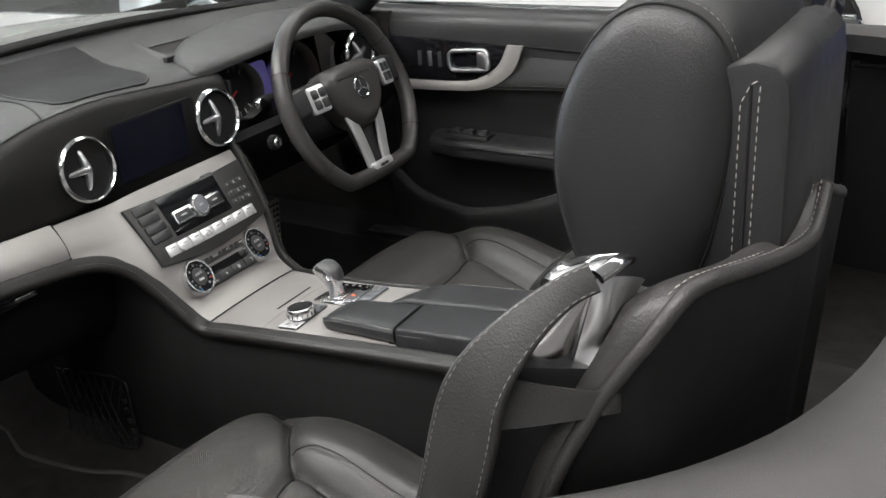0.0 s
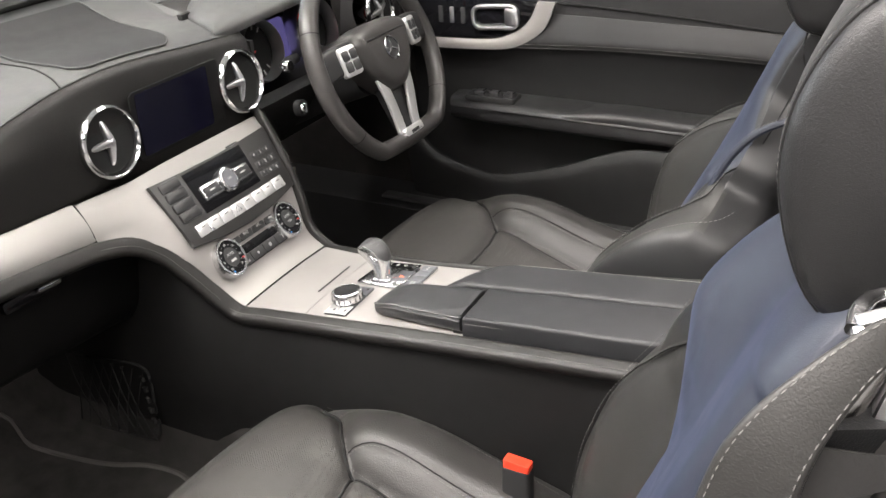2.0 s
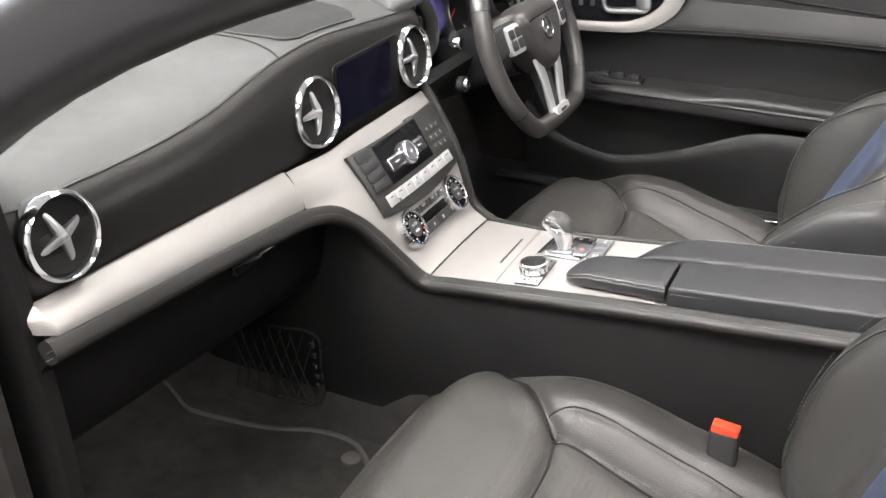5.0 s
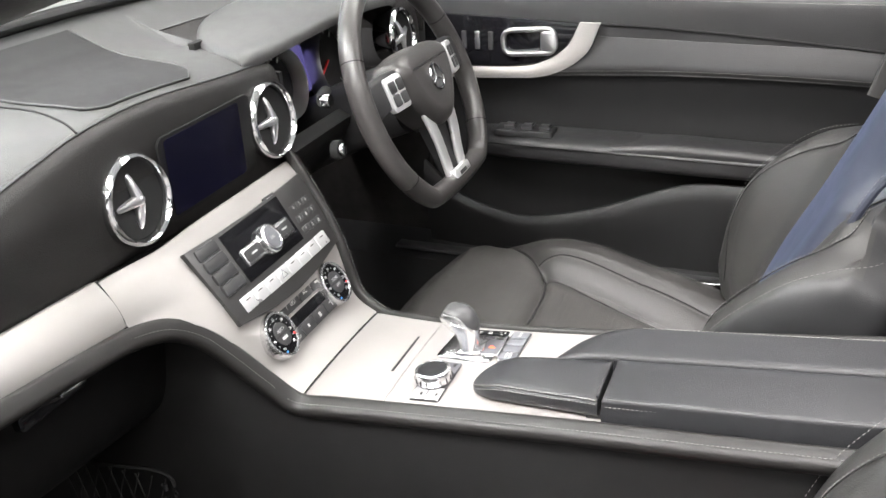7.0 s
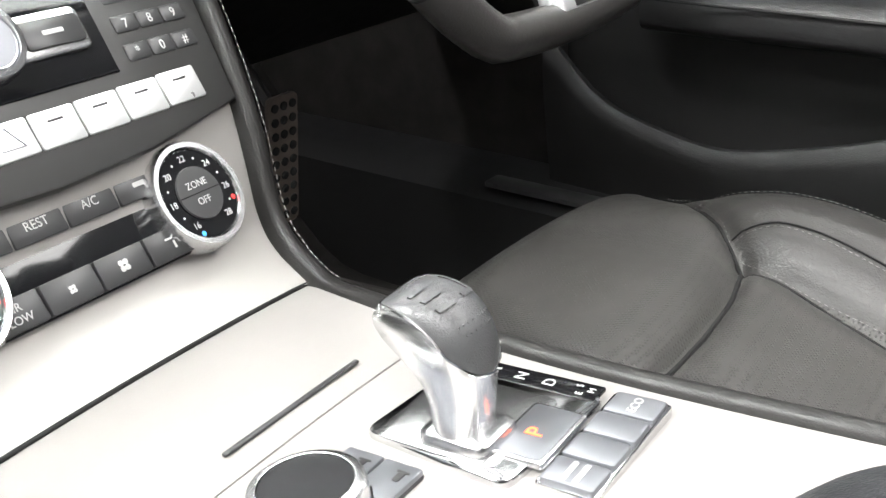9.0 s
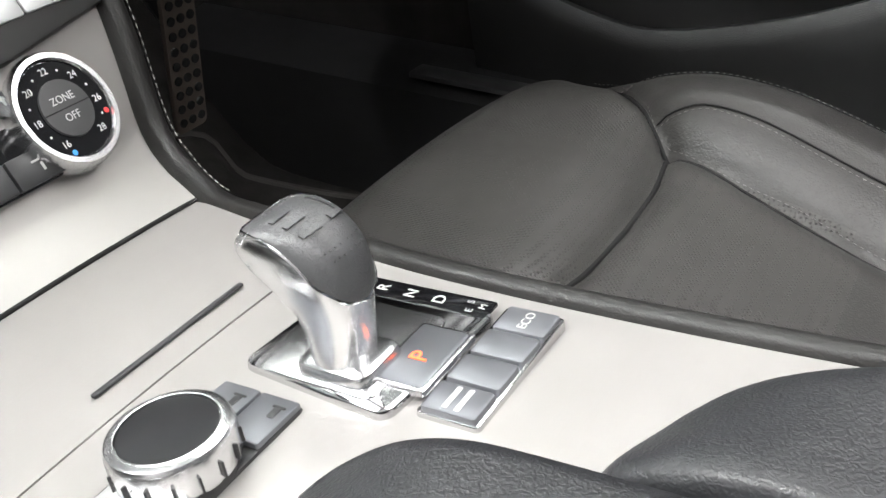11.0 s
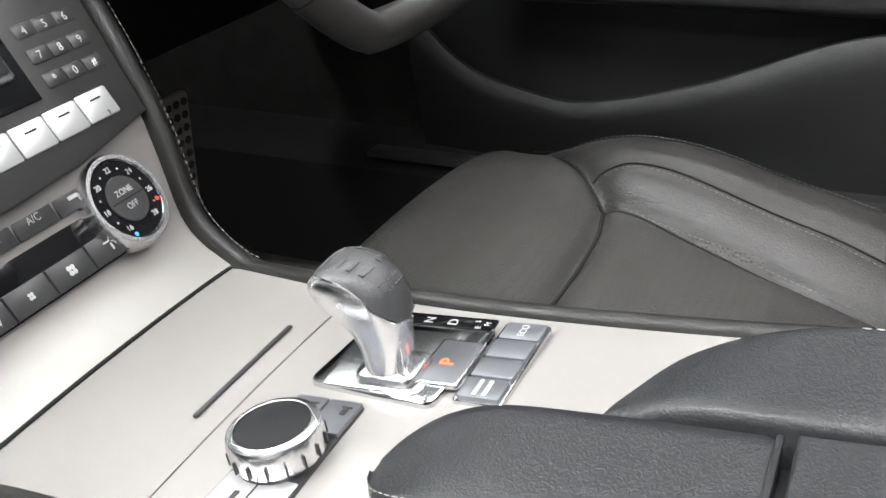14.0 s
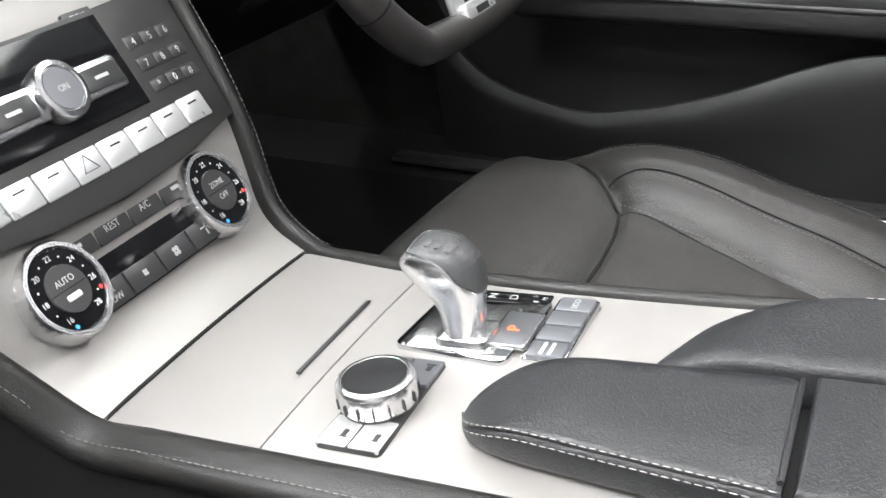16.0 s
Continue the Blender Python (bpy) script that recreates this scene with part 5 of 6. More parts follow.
BOLSTER = [(-0.1, 0.04), (0.0, 0.058), (0.049, 0.068), (0.094, 0.078), (0.15, 0.080), (0.197, 0.061), (0.239, 0.030), (0.267, -0.010), (0.285, -0.045), (0.31, -0.05), (0.6, -0.05)]
BOLSTER_WIDE = BOLSTER[:5] + [(0.197, 0.068), (0.239, 0.052), (0.267, 0.036), (0.29, 0.018), (0.310, 0.0), (0.335, -0.03), (0.6, -0.05)]


def back_front(v, w, edge=INSERT_EDGE):
    """How far the backrest's face stands out at height v and w from its middle."""
    a = abs(w)
    v = v if w > 0 else v + 0.03
    if edge is INSERT_EDGE:
        z = (1.0 if w > 0 else 0.92) * smoothstep(0.115, 0.200, a) * lerp_table(BOLSTER, v)
        z += 0.012 * math.exp(-((v - 0.12) / 0.1) ** 2) - 0.03 * smoothstep(0.27, 0.33, v) * smoothstep(0.02, -0.12, w)
    else:
        z = smoothstep(0.10, 0.190, a) * (lerp_table(BOLSTER_WIDE, v) if w > 0 else 0.3 * lerp_table(BOLSTER, v))
        z += smoothstep(-0.03, 0.10, w) * lerp_table([(0.0, 0.0), (0.20, 0.0), (0.225, 0.001), (0.255, 0.016), (0.305, 0.042), (0.335, 0.054), (0.37, 0.048), (0.43, 0.024), (0.49, 0.0)], v)
        z -= 0.004 * math.exp(-(line_dist((v, w), [(0.10, 0.020), (0.24, 0.026), (0.36, 0.055)]) / 0.004) ** 2)
    for s, depth in ((edge, 0.014), ([(0.0, 0.165), (0.12, 0.185), (0.21, 0.180), (0.275, 0.135)], 0.004)):
        d = line_dist((v, a), s)
        z -= depth * (math.exp(-d / 0.004) + 0.8 * math.exp(-(d / 0.02) ** 2))
    return z


def back_mesh(table=BACK_W, edge=INSERT_EDGE):
    bm = bmesh.new()
    n, m = 180, 110
    rows = []
    for j in range(m + 1):
        v = 0.49 * j / m
        h = lerp_table(table, v)
        end = math.sqrt(max(0.0, 1 - smoothstep(0.36, 0.49, v) ** 2.2 * 0.98)) * math.sqrt(max(0.02, min(1, (v + 0.012) / 0.05)))
        ring = []
        for i in range(n):
            a = 2 * math.pi * i / n
            c, s = math.cos(a), math.sin(a)
            h2 = h if c > 0 else lerp_table(table, v + (0.03 if v < 0.40 else 0.0))
            if c < 0 and table is BACK_W:
                h2 *= 1 - 0.62 * smoothstep(0.285, 0.36, v)
            w = h2 * sp(c, 0.62)
            if s >= 0:
                d = 0.045 * sp(s, 0.5) * end + back_front(v, w, edge) * min(1, s * 2.2)
            else:
                d = -(0.085 - 0.02 * v) * sp(-s, 0.45) * end
            ring.append(bm.verts.new((d, w, v)))
        rows.append(ring)
    for a, b in zip(rows, rows[1:]):
        for i in range(n):
            k = (i + 1) % n
            bm.faces.new((a[i], a[k], b[k], b[i]))
    bm.faces.new(rows[0][::-1])
    bm.faces.new(rows[-1])
    bm.faces.ensure_lookup_table()
    for j in range(m):
        v = 0.49 * (j + 0.5) / m
        for i in range(n // 2):
            w = abs(lerp_table(table, v if i < n // 4 else v + 0.03) * sp(math.cos(2 * math.pi * (i + 0.5) / n), 0.62))
            f = bm.faces[j * n + i]
            if w < (lerp_table(edge, v) if v < edge[-1][0] else 0.3) + (0.05 if i >= n // 4 and edge is INSERT_EDGE_WIDE else 0.0):
                f.material_index = 1
            elif w < 0.235 and v < 0.262:
                f.material_index = 2
    return bm


def seat(x0, cy, outer, label, recline=22.0):
    """A sports seat; outer: the side (-1 or 1) on which its belt comes out."""
    st = thing("sports_seat", label, "seat", "front seats")
    ob = part("cushion", cushion_mesh(), M_SEAT, st, "black leather cushion with perforated middle", angle=70)
    ob.data.materials.append(M_PERF)
    for sgn in (-1, 1):
        for line in (CUSHION_SEAMS[0], CUSHION_SEAMS[2]):
            pts = []
            for a in curve([(p[0], p[1], 0) for p in line], 60):
                w = a.y + (0.006 if line is CUSHION_SEAMS[0] else -0.0045)
                pts.append(Vector((a.x, sgn * w, 0.300 + cushion_top(a.x, w) + 0.0012)))
            stitches(pts, M_THREAD, st, 0.0035, 0.0025, 0.0004)
    # dark cords along the groove bottoms stand in for shade in the folds
    for sgn in (-1, 1):
        for line in CUSHION_SEAMS:
            pts = [Vector((p.x, sgn * p.y, 0.300 + cushion_top(p.x, p.y) + 0.0010)) for p in curve([(q[0], q[1], 0) for q in line], 50)]
            part("seam", sweep(pts, circle(0.0024 if line is not CUSHION_SEAMS[2] else 0.0009, 6)), M_RUBBER, st)
    for sgn in (-1, 1):
        edge = [Vector((q.x, sgn * q.y, 0.300 + cushion_top(q.x, q.y) * (1 - (2 / math.pi * math.asin(min(1, (q.y / 0.262) ** (1 / 0.9)))) ** 7) ** 0.5 + 0.0012)) for q in curve([(0.085, 0.226, 0), (0.16, 0.230, 0), (0.30, 0.230, 0), (0.42, 0.228, 0), (0.52, 0.22, 0)], 50)]
        stitches(edge, M_THREAD, st, 0.0035, 0.0025, 0.0005)
    part("seat_base", prism(round_rect(0.44, 0.42, 0.03, 4), 0.215, 0.27, 0.01, pose(0.28, 0, 0)), M_PLASTIC, st, "black seat frame cover")
    for sgn in (-1, 1):
        part("seat_rail", rbox(0.52, 0.035, 0.05, 0.006, pose(0.27, sgn * 0.19, 0.175)), M_SATIN, st, "steel seat rail")
    part("sill_rail", sweep([Vector((0.352, outer * 0.262, 0.352)), Vector((0.40, outer * 0.262, 0.3555)), Vector((0.50, outer * 0.262, 0.362))], round_rect(0.010, 0.008, 0.003, 3)), M_CHROME, st, "bright metal rail beside the cushion")
    lean = Matrix.Translation((0.545, 0, 0.35)) @ Matrix.Rotation(radians(recline), 4, "Y") @ Matrix.Diagonal((-1, 1, 1.33, 1))
    table, insert_edge = (BACK_W_WIDE, INSERT_EDGE_WIDE) if outer < 0 else (BACK_W, INSERT_EDGE)
    bm = back_mesh(table, insert_edge)
    bm.transform(lean)
    ob = part("backrest", bm, M_LEATHER, st, "black leather backrest with blue daylight reflection coloured into its middle panel", angle=70)
    ob.data.materials.append(M_BLUE_REFLECT)
    ob.data.materials.append(M_BOLSTER)
    for sgn in (-1, 1):
        pts = [lean @ Vector((0.045 + back_front(p.x, sgn * p.y, insert_edge) + 0.0005, sgn * p.y, p.x)) for p in curve([(0.03, 0.170, 0), (0.12, 0.188, 0), (0.21, 0.183, 0), (0.275, 0.138, 0)], 50)]
        stitches(pts, M_THREAD, st, 0.0035, 0.0025, 0.0005, up=(-0.9, 0, 0.4))
        part("seam", sweep([q + Vector((-0.0002, 0, -0.003)) for q in pts], circle(0.0009, 5)), M_RUBBER, st)
        pts = [lean @ Vector((0.036 + back_front(p.x, sgn * p.y, insert_edge), sgn * p.y, p.x)) for p in curve([(0.04, 0.226, 0), (0.12, 0.236, 0), (0.20, 0.238, 0), (0.245, 0.230, 0), (0.268, 0.212, 0)], 60)]
        stitches(pts, M_THREAD, st, 0.004, 0.0025, 0.0005, up=(-0.7, sgn * 0.6, 0.3), lift=0.002)
        pts = [lean @ Vector((0.045 + back_front(p.x, sgn * p.y, insert_edge) + 0.0003, sgn * p.y, p.x)) for p in curve([(a, b, 0) for a, b in insert_edge], 40)]
        part("seam", sweep(pts, circle(0.0012, 6)), M_RUBBER, st)
    for sgn in (-1,) if outer > 0 else ():
        pts = curve([(0.632, sgn * 0.130, 0.635), (0.650, sgn * 0.130, 0.676), (0.672, sgn * 0.128, 0.720), (0.702, sgn * 0.121, 0.754), (0.740, sgn * 0.106, 0.772), (0.785, sgn * 0.085, 0.784)], 40)
        part("piping", sweep(pts, circle(0.0055, 8)), M_BLUE_REFLECT, st, "leather piping coloured with the blue daylight reflection")
        stitches([q + Vector((-0.003, -sgn * 0.007, 0.004)) for q in pts], M_THREAD, st, 0.0035, 0.0025, 0.0005, up=(-0.9, 0, 0.4))
    o = outer
    # headrest: a pillow with sewn side panels, and a squarer shell behind it

    def hr_profile(a, k):
        c, s = math.cos(a), math.sin(a)
        low = smoothstep(0.2, -1.0, s)
        return k * (0.068 * sp(c, 0.86) * (1 - 0.10 * low)) + 0.020 * low * k, 0.119 * k * sp(s, 0.88)

    HR_SECTION = [(-0.1270, 0.03), (-0.1262, 0.35), (-0.1235, 0.62), (-0.1185, 0.80), (-0.1125, 0.895), (-0.1085, 0.925), (-0.1060, 0.936), (-0.1025, 0.958), (-0.092, 0.985), (-0.06, 1.005), (0.0, 1.012), (0.06, 1.005), (0.092, 0.985), (0.1025, 0.958), (0.1060, 0.936), (0.1085, 0.925), (0.1125, 0.895), (0.1185, 0.80), (0.1235, 0.62), (0.1262, 0.35), (0.1270, 0.03)]
    hm = Matrix.Translation((0.767, -o * 0.012, 1.013)) @ Matrix.Rotation(radians(13), 4, "Y")

    def hr(u, v):
        w, k = HR_SECTION[round(v * 20)]
        x, z = hr_profile(2 * math.pi * u, k)
        return hm @ Vector((x, w * (1 - 0.05 * z / 0.119), z))

    bm = grid(hr, 72, 21, True)
    bm.faces.new(bm.verts[:72])
    bm.faces.new(bm.verts[-72:])
    part("headrest", bm, M_HEAD, st, "black leather headrest with sewn side panels", angle=80)
    for sgn in (-1, 1):
        loop = []
        for i in range(110):
            x, z = hr_profile(2 * math.pi * i / 109, 0.934)
            loop.append(hm @ Vector((x, sgn * 0.1072 * (1 - 0.05 * z / 0.119), z)))
        part("headrest_seam", sweep(loop[:-1], circle(0.0011, 6), up=(0, 1, 0), closed=True), M_RUBBER, st)
        lines = []
        for i in range(110):
            x, z = hr_profile(2 * math.pi * i / 109, 0.968)
            lines.append(hm @ Vector((x, sgn * 0.1002 * (1 - 0.05 * z / 0.119), z)))
        stitches(lines, M_THREAD, st, 0.0032, 0.0022, 0.00045, up=(0, sgn * 0.6, 0.6))

    side = [(0.793, 0.79), (0.868, 0.79), (0.872, 0.90), (0.871, 1.060), (0.868, 1.078), (0.860, 1.088), (0.846, 1.091), (0.815, 1.083), (0.796, 1.070), (0.793, 1.04)]
    SHELL_W = [(-0.0975, -0.006), (-0.0965, -0.002), (-0.093, 0.0), (0.093, 0.0), (0.0965, -0.002), (0.0975, -0.006)]
    bm = bmesh.new()
    rings = []
    for w, inset in SHELL_W:
        rings.append([bm.verts.new((0.832 + (x - 0.832) * (1 + inset / 0.04), w - 0.10 * max(0.0, 0.832 - x) * (1 if w > 0 else -1), 0.94 + (z - 0.94) * (1 + inset / 0.15))) for x, z in side])
    for a, b in zip(rings, rings[1:]):
        for i in range(len(side)):
            k = (i + 1) % len(side)
            bm.faces.new((a[i], a[k], b[k], b[i]))
    bm.faces.new(rings[0][::-1])
    bm.faces.new(rings[-1])
    part("headrest_shell", bm, M_HEAD, st, "black leather headrest back with double stitching", angle=35)
    for sgn in (-1, 1):
        for dx, rr in ((0.0, 0.0), (0.0115, 0.0)):
            path = [Vector((0.8385 + dx, sgn * 0.0980, 0.80 + 0.262 * i / 40)) for i in range(41)] + [Vector((0.8385 + dx + (0.010 - dx * 0.8) * (i / 8), sgn * 0.0980, 1.062 + 0.016 * math.sin(math.pi / 2 * i / 8))) for i in range(1, 9)]
            stitches(path, M_THREAD_PALE, st, 0.0042, 0.0024, 0.0005, up=(0, sgn, 0), lift=0.0002)
        part("shell_seam", sweep([Vector((0.8445, sgn * 0.0974, 0.80 + 0.275 * i / 30)) for i in range(31)], circle(0.0012, 6), up=(0, 1, 0)), M_RUBBER, st)

    # shoulders: a sewn collar from behind the headrest out and down to the sides
    def L(x, w, z, sgn=1):
        k = smoothstep(0.04, 0.13, w)
        f = 0.24 * k * (0.35 + 0.65 * smoothstep(0.50, 0.80, z)) * (sgn > 0)
        x, w, z = x - 0.008 * k, w - 0.018 * k, z - 0.010 * k - (0.012 * k if sgn > 0 else 0.0)
        return Vector((x + (0.81 - x) * f, o * sgn * (w + (0.60 - w) * f), z + (1.24 - z) * f))

    COLLAR_IN = [(0.862, 0.0, 0.962), (0.860, 0.030, 0.962), (0.852, 0.064, 0.952), (0.840, 0.086, 0.934), (0.822, 0.100, 0.922), (0.818, 0.116, 0.915), (0.816, 0.136, 0.905), (0.806, 0.152, 0.880), (0.785, 0.166, 0.835), (0.75, 0.180, 0.76), (0.71, 0.190, 0.66), (0.67, 0.195, 0.52)]
    COLLAR_OUT = [(0.880, 0.0, 0.976), (0.882, 0.034, 0.961), (0.883, 0.064, 0.952), (0.877, 0.094, 0.942), (0.867, 0.119, 0.931), (0.856, 0.134, 0.913), (0.844, 0.146, 0.893), (0.828, 0.156, 0.869), (0.812, 0.166, 0.842), (0.78, 0.186, 0.77), (0.74, 0.204, 0.66), (0.69, 0.215, 0.52)]
    for sgn in (1, -1):
        n_in = len(COLLAR_IN) if sgn > 0 else 7
        ci, co = curve(COLLAR_IN[:n_in], 70), curve(COLLAR_OUT[:n_in], 70)
        bm = grid(lambda u, v: L(*(ci[round(u * 69)].lerp(co[round(u * 69)], v) + Vector((0, 0, 0.007 * math.sin(math.pi * v)))), sgn), 70, 10)
        part("shoulder_collar", bm, M_SEAT, st, "stitched leather shoulder round the headrest", angle=70)
        edge = [L(p.x, p.y, p.z, sgn) for p in co]
        part("collar_rim", sweep(edge, circle(0.0055, 10), up=(1, 0, 0)), M_SEAT, st, "rounded leather rim of the seat back", angle=80)
        for off in (0.0, 0.007):
            line = [L(p.x - (0.004 + off) * 0.8, p.y - off * 0.7, p.z + 0.0055 + 0.0008 * off, sgn) for p in co]
            stitches(line, M_THREAD_PALE, st, 0.0042, 0.0024, 0.00055, up=(0.3, o * sgn * 0.5, 0.7))
        part("back_panel", grid(lambda u, v: L(co[round(u * 69)].x + (0.004 if v < 0.05 else 0.004 - 0.035 * v), co[round(u * 69)].y * (1 - 0.10 * v), co[round(u * 69)].z + (min(0.45, co[round(u * 69)].z - 0.05) - co[round(u * 69)].z) * v, sgn), 70, 12), M_SIDE, st, "black leather seat back", angle=70)

    def loop_mid(u, v):
        """The outer flank of the backrest, under the strap and the collar."""
        z = 0.875 - 0.42 * v
        front = lerp_table([(0.45, 0.63), (0.66, 0.680), (0.80, 0.722), (0.875, 0.745)], z)
        rear = lerp_table([(0.45, 0.70), (0.66, 0.745), (0.80, 0.785), (0.875, 0.803)], z)
        return Vector((front + (rear - front) * u, 0.198 + 0.02 * v - 0.045 * u * (1 - v), z - 0.012 * u))

    # seat belt outlet on the outer shoulder: a polished cup, its bright frame, a leather strap and the webbing
    def cup(u, v):
        top = Vector((0.764, 0.166, 0.926)).lerp(Vector((0.803, 0.146, 0.939)), u)
        bot = Vector((0.737, 0.174, 0.871)).lerp(Vector((0.782, 0.156, 0.853)), u)
        r = top.lerp(bot, v)
        return L(*(r + Vector((0.002, 0.014, 0.004)) * math.sin(math.pi * u) ** 0.8 * (0.25 + 0.75 * math.sin(math.pi * v * 0.8))))

    bez = part("belt_outlet", slab(cup, 20, 20, (0.004, -o * 0.012, -0.004)), M_MIRROR, st, "polished chrome seat belt outlet", angle=70)

    def flank(u, v):
        top = Vector((0.803, 0.147, 0.940)).lerp(Vector((0.819, 0.113, 0.930)), u)
        bot = Vector((0.783, 0.157, 0.852)).lerp(Vector((0.812, 0.150, 0.872)), u)
        return L(*(top.lerp(bot, v) + Vector((0.004, 0.010, 0.004)) * math.sin(math.pi * u) * math.sin(math.pi * min(1, v * 1.2 + 0.1))))

    part("outlet_flank", slab(flank, 12, 16, (0.0, -o * 0.010, -0.006)), M_SATIN, bez, "satin metal flank of the outlet", angle=60)
    lip_ = [L(*q) for q in curve([(0.766, 0.156, 0.931), (0.766, 0.134, 0.932), (0.772, 0.116, 0.934), (0.788, 0.109, 0.938), (0.803, 0.108, 0.941), (0.811, 0.116, 0.945), (0.812, 0.132, 0.946), (0.804, 0.148, 0.941)], 34)]
    part("outlet_frame", sweep(lip_, round_rect(0.010, 0.007, 0.003, 3), up=(0.1, o * 0.3, 0.9)), M_CHROME, bez, "bright metal frame")
    part("outlet_bar", sweep([L(0.767, 0.150, 0.9335), L(0.786, 0.141, 0.9395), L(0.806, 0.134, 0.9445)], round_rect(0.010, 0.006, 0.0025, 3), up=(0, 0, 1)), M_SATIN, bez, "bright roller bar")
    loop = [L(*q) for q in curve([(0.668, 0.236, 0.640), (0.693, 0.230, 0.720), (0.711, 0.223, 0.780), (0.720, 0.219, 0.820), (0.727, 0.215, 0.852), (0.737, 0.207, 0.876), (0.752, 0.194, 0.899), (0.769, 0.177, 0.919), (0.786, 0.161, 0.933), (0.801, 0.148, 0.940)], 56)]
    BELT_UP = Vector((0.0, o * 1.0, 0.25))
    part("belt_guide", sweep(loop, round_rect(0.046, 0.010, 0.004, 3), up=BELT_UP, scale=lambda s: 1.0 - 0.60 * smoothstep(0.50, 1.0, s)), M_BOLSTER, st, "stitched leather belt guide", angle=60)
    for off in (-0.019, 0.019):
        pts = []
        for i in range(56):
            t = (loop[min(55, i + 1)] - loop[max(0, i - 1)]).normalized()
            s = t.cross(BELT_UP).normalized()
            n = s.cross(t).normalized()
            k = 1.0 - 0.60 * smoothstep(0.50, 1.0, i / 55)
            pts.append(loop[i] + s * off * k + n * 0.0052 * k)
        stitches(pts, M_THREAD, st, 0.0036, 0.0022, 0.00045, up=BELT_UP)
    part("shoulder_side", slab(lambda u, v: L(*(loop_mid(u, v))), 24, 16, (0.004, -o * 0.012, 0)), M_LEATHER, st, "black leather outer side of the backrest", angle=70)
    part("belt_webbing", slab(lambda u, v: L(0.728 + 0.098 * u, 0.203 - 0.040 * u + 0.016 * v * (1 - u) + 0.004 * math.sin(math.pi * u), 0.868 - 0.016 * u - 0.045 * v * (1 - 0.6 * u)), 14, 6, (0.001, -o * 0.003, -0.001)), M_BELT, st, "black belt webbing")
    buckle = part("buckle_stalk", rbox(0.040, 0.021, 0.135, 0.006, pose(0.394, -o * 0.191, 0.302)), M_PLASTIC, st, "black buckle stalk")
    part("buckle_button", rbox(0.036, 0.017, 0.012, 0.003, pose(0.394, -o * 0.191, 0.436, 0, 4)), M_RED, buckle, "red release button")
    st.matrix_world = pose(x0, cy, 0)
    return st


seat(0.130, -0.376, -1, "black leather sports seat with reflected blue coloured into its back panel, beside the open door")
seat(0.0, 0.376, 1, "black leather sports seat behind the steering wheel")

# ---- steering wheel ----
wheel = thing("steering_wheel", "black leather steering wheel with flat bottom and silver spokes", "steering wheel")
WM = Matrix.Translation((0.012, 0.376, 0.768)) @ Matrix.Rotation(radians(90), 4, "Z") @ Matrix.Rotation(radians(90 - 22), 4, "X")
RIM = 0.178


def rim_point(a):
    r = RIM
    y = r * math.sin(a)
    x = r * math.cos(a)
    lim = -0.148
    if y < lim:
        y = lim - 0.18 * (lim - y)
    return Vector((x, y, 0))


rim = [rim_point(2 * math.pi * i / 120) for i in range(120)]
bm = sweep(rim, [(s * 1.0, h) for s, h in circle(0.0155, 16, 1.12)], closed=True)
bm.transform(WM)
part("rim", bm, M_RIM, wheel, "black leather rim", angle=80)
hubm = [(-0.086, 0.034), (-0.078, 0.054), (-0.045, 0.063), (0.0, 0.065), (0.045, 0.063), (0.078, 0.054), (0.086, 0.034), (0.072, -0.010), (0.044, -0.044), (0.018, -0.060), (-0.018, -0.060), (-0.044, -0.044), (-0.072, -0.010)]
hub_out = [(p.x, p.y) for p in curve([(x, y, 0) for x, y in hubm] + [(hubm[0][0], hubm[0][1], 0)], 60)][:-1]
part("airbag_cover", prism(hub_out, -0.02, 0.036, 0.024, WM, seg=8), M_WHEEL, wheel, "black airbag cover", angle=60)
em = WM @ Matrix.Translation((0, 0.010, 0.036))
part("emblem_ring", lathe([(0.0215, -0.002), (0.0215, 0.002), (0.0195, 0.003), (0.0180, 0.002), (0.0180, -0.002)], 36, em), M_CHROME, wheel, "chrome emblem ring")
part("emblem_disc", lathe([(0.0182, -0.002), (0.0182, 0.0006), (0.001, 0.001)], 30, em), M_GUNMETAL, wheel)
for a in (90, 210, 330):
    part("emblem_bar", rbox(0.0035, 0.0175, 0.0022, 0.001, em @ Matrix.Rotation(radians(a - 90), 4, "Z") @ Matrix.Translation((0, 0.009, 0))), M_CHROME, wheel)
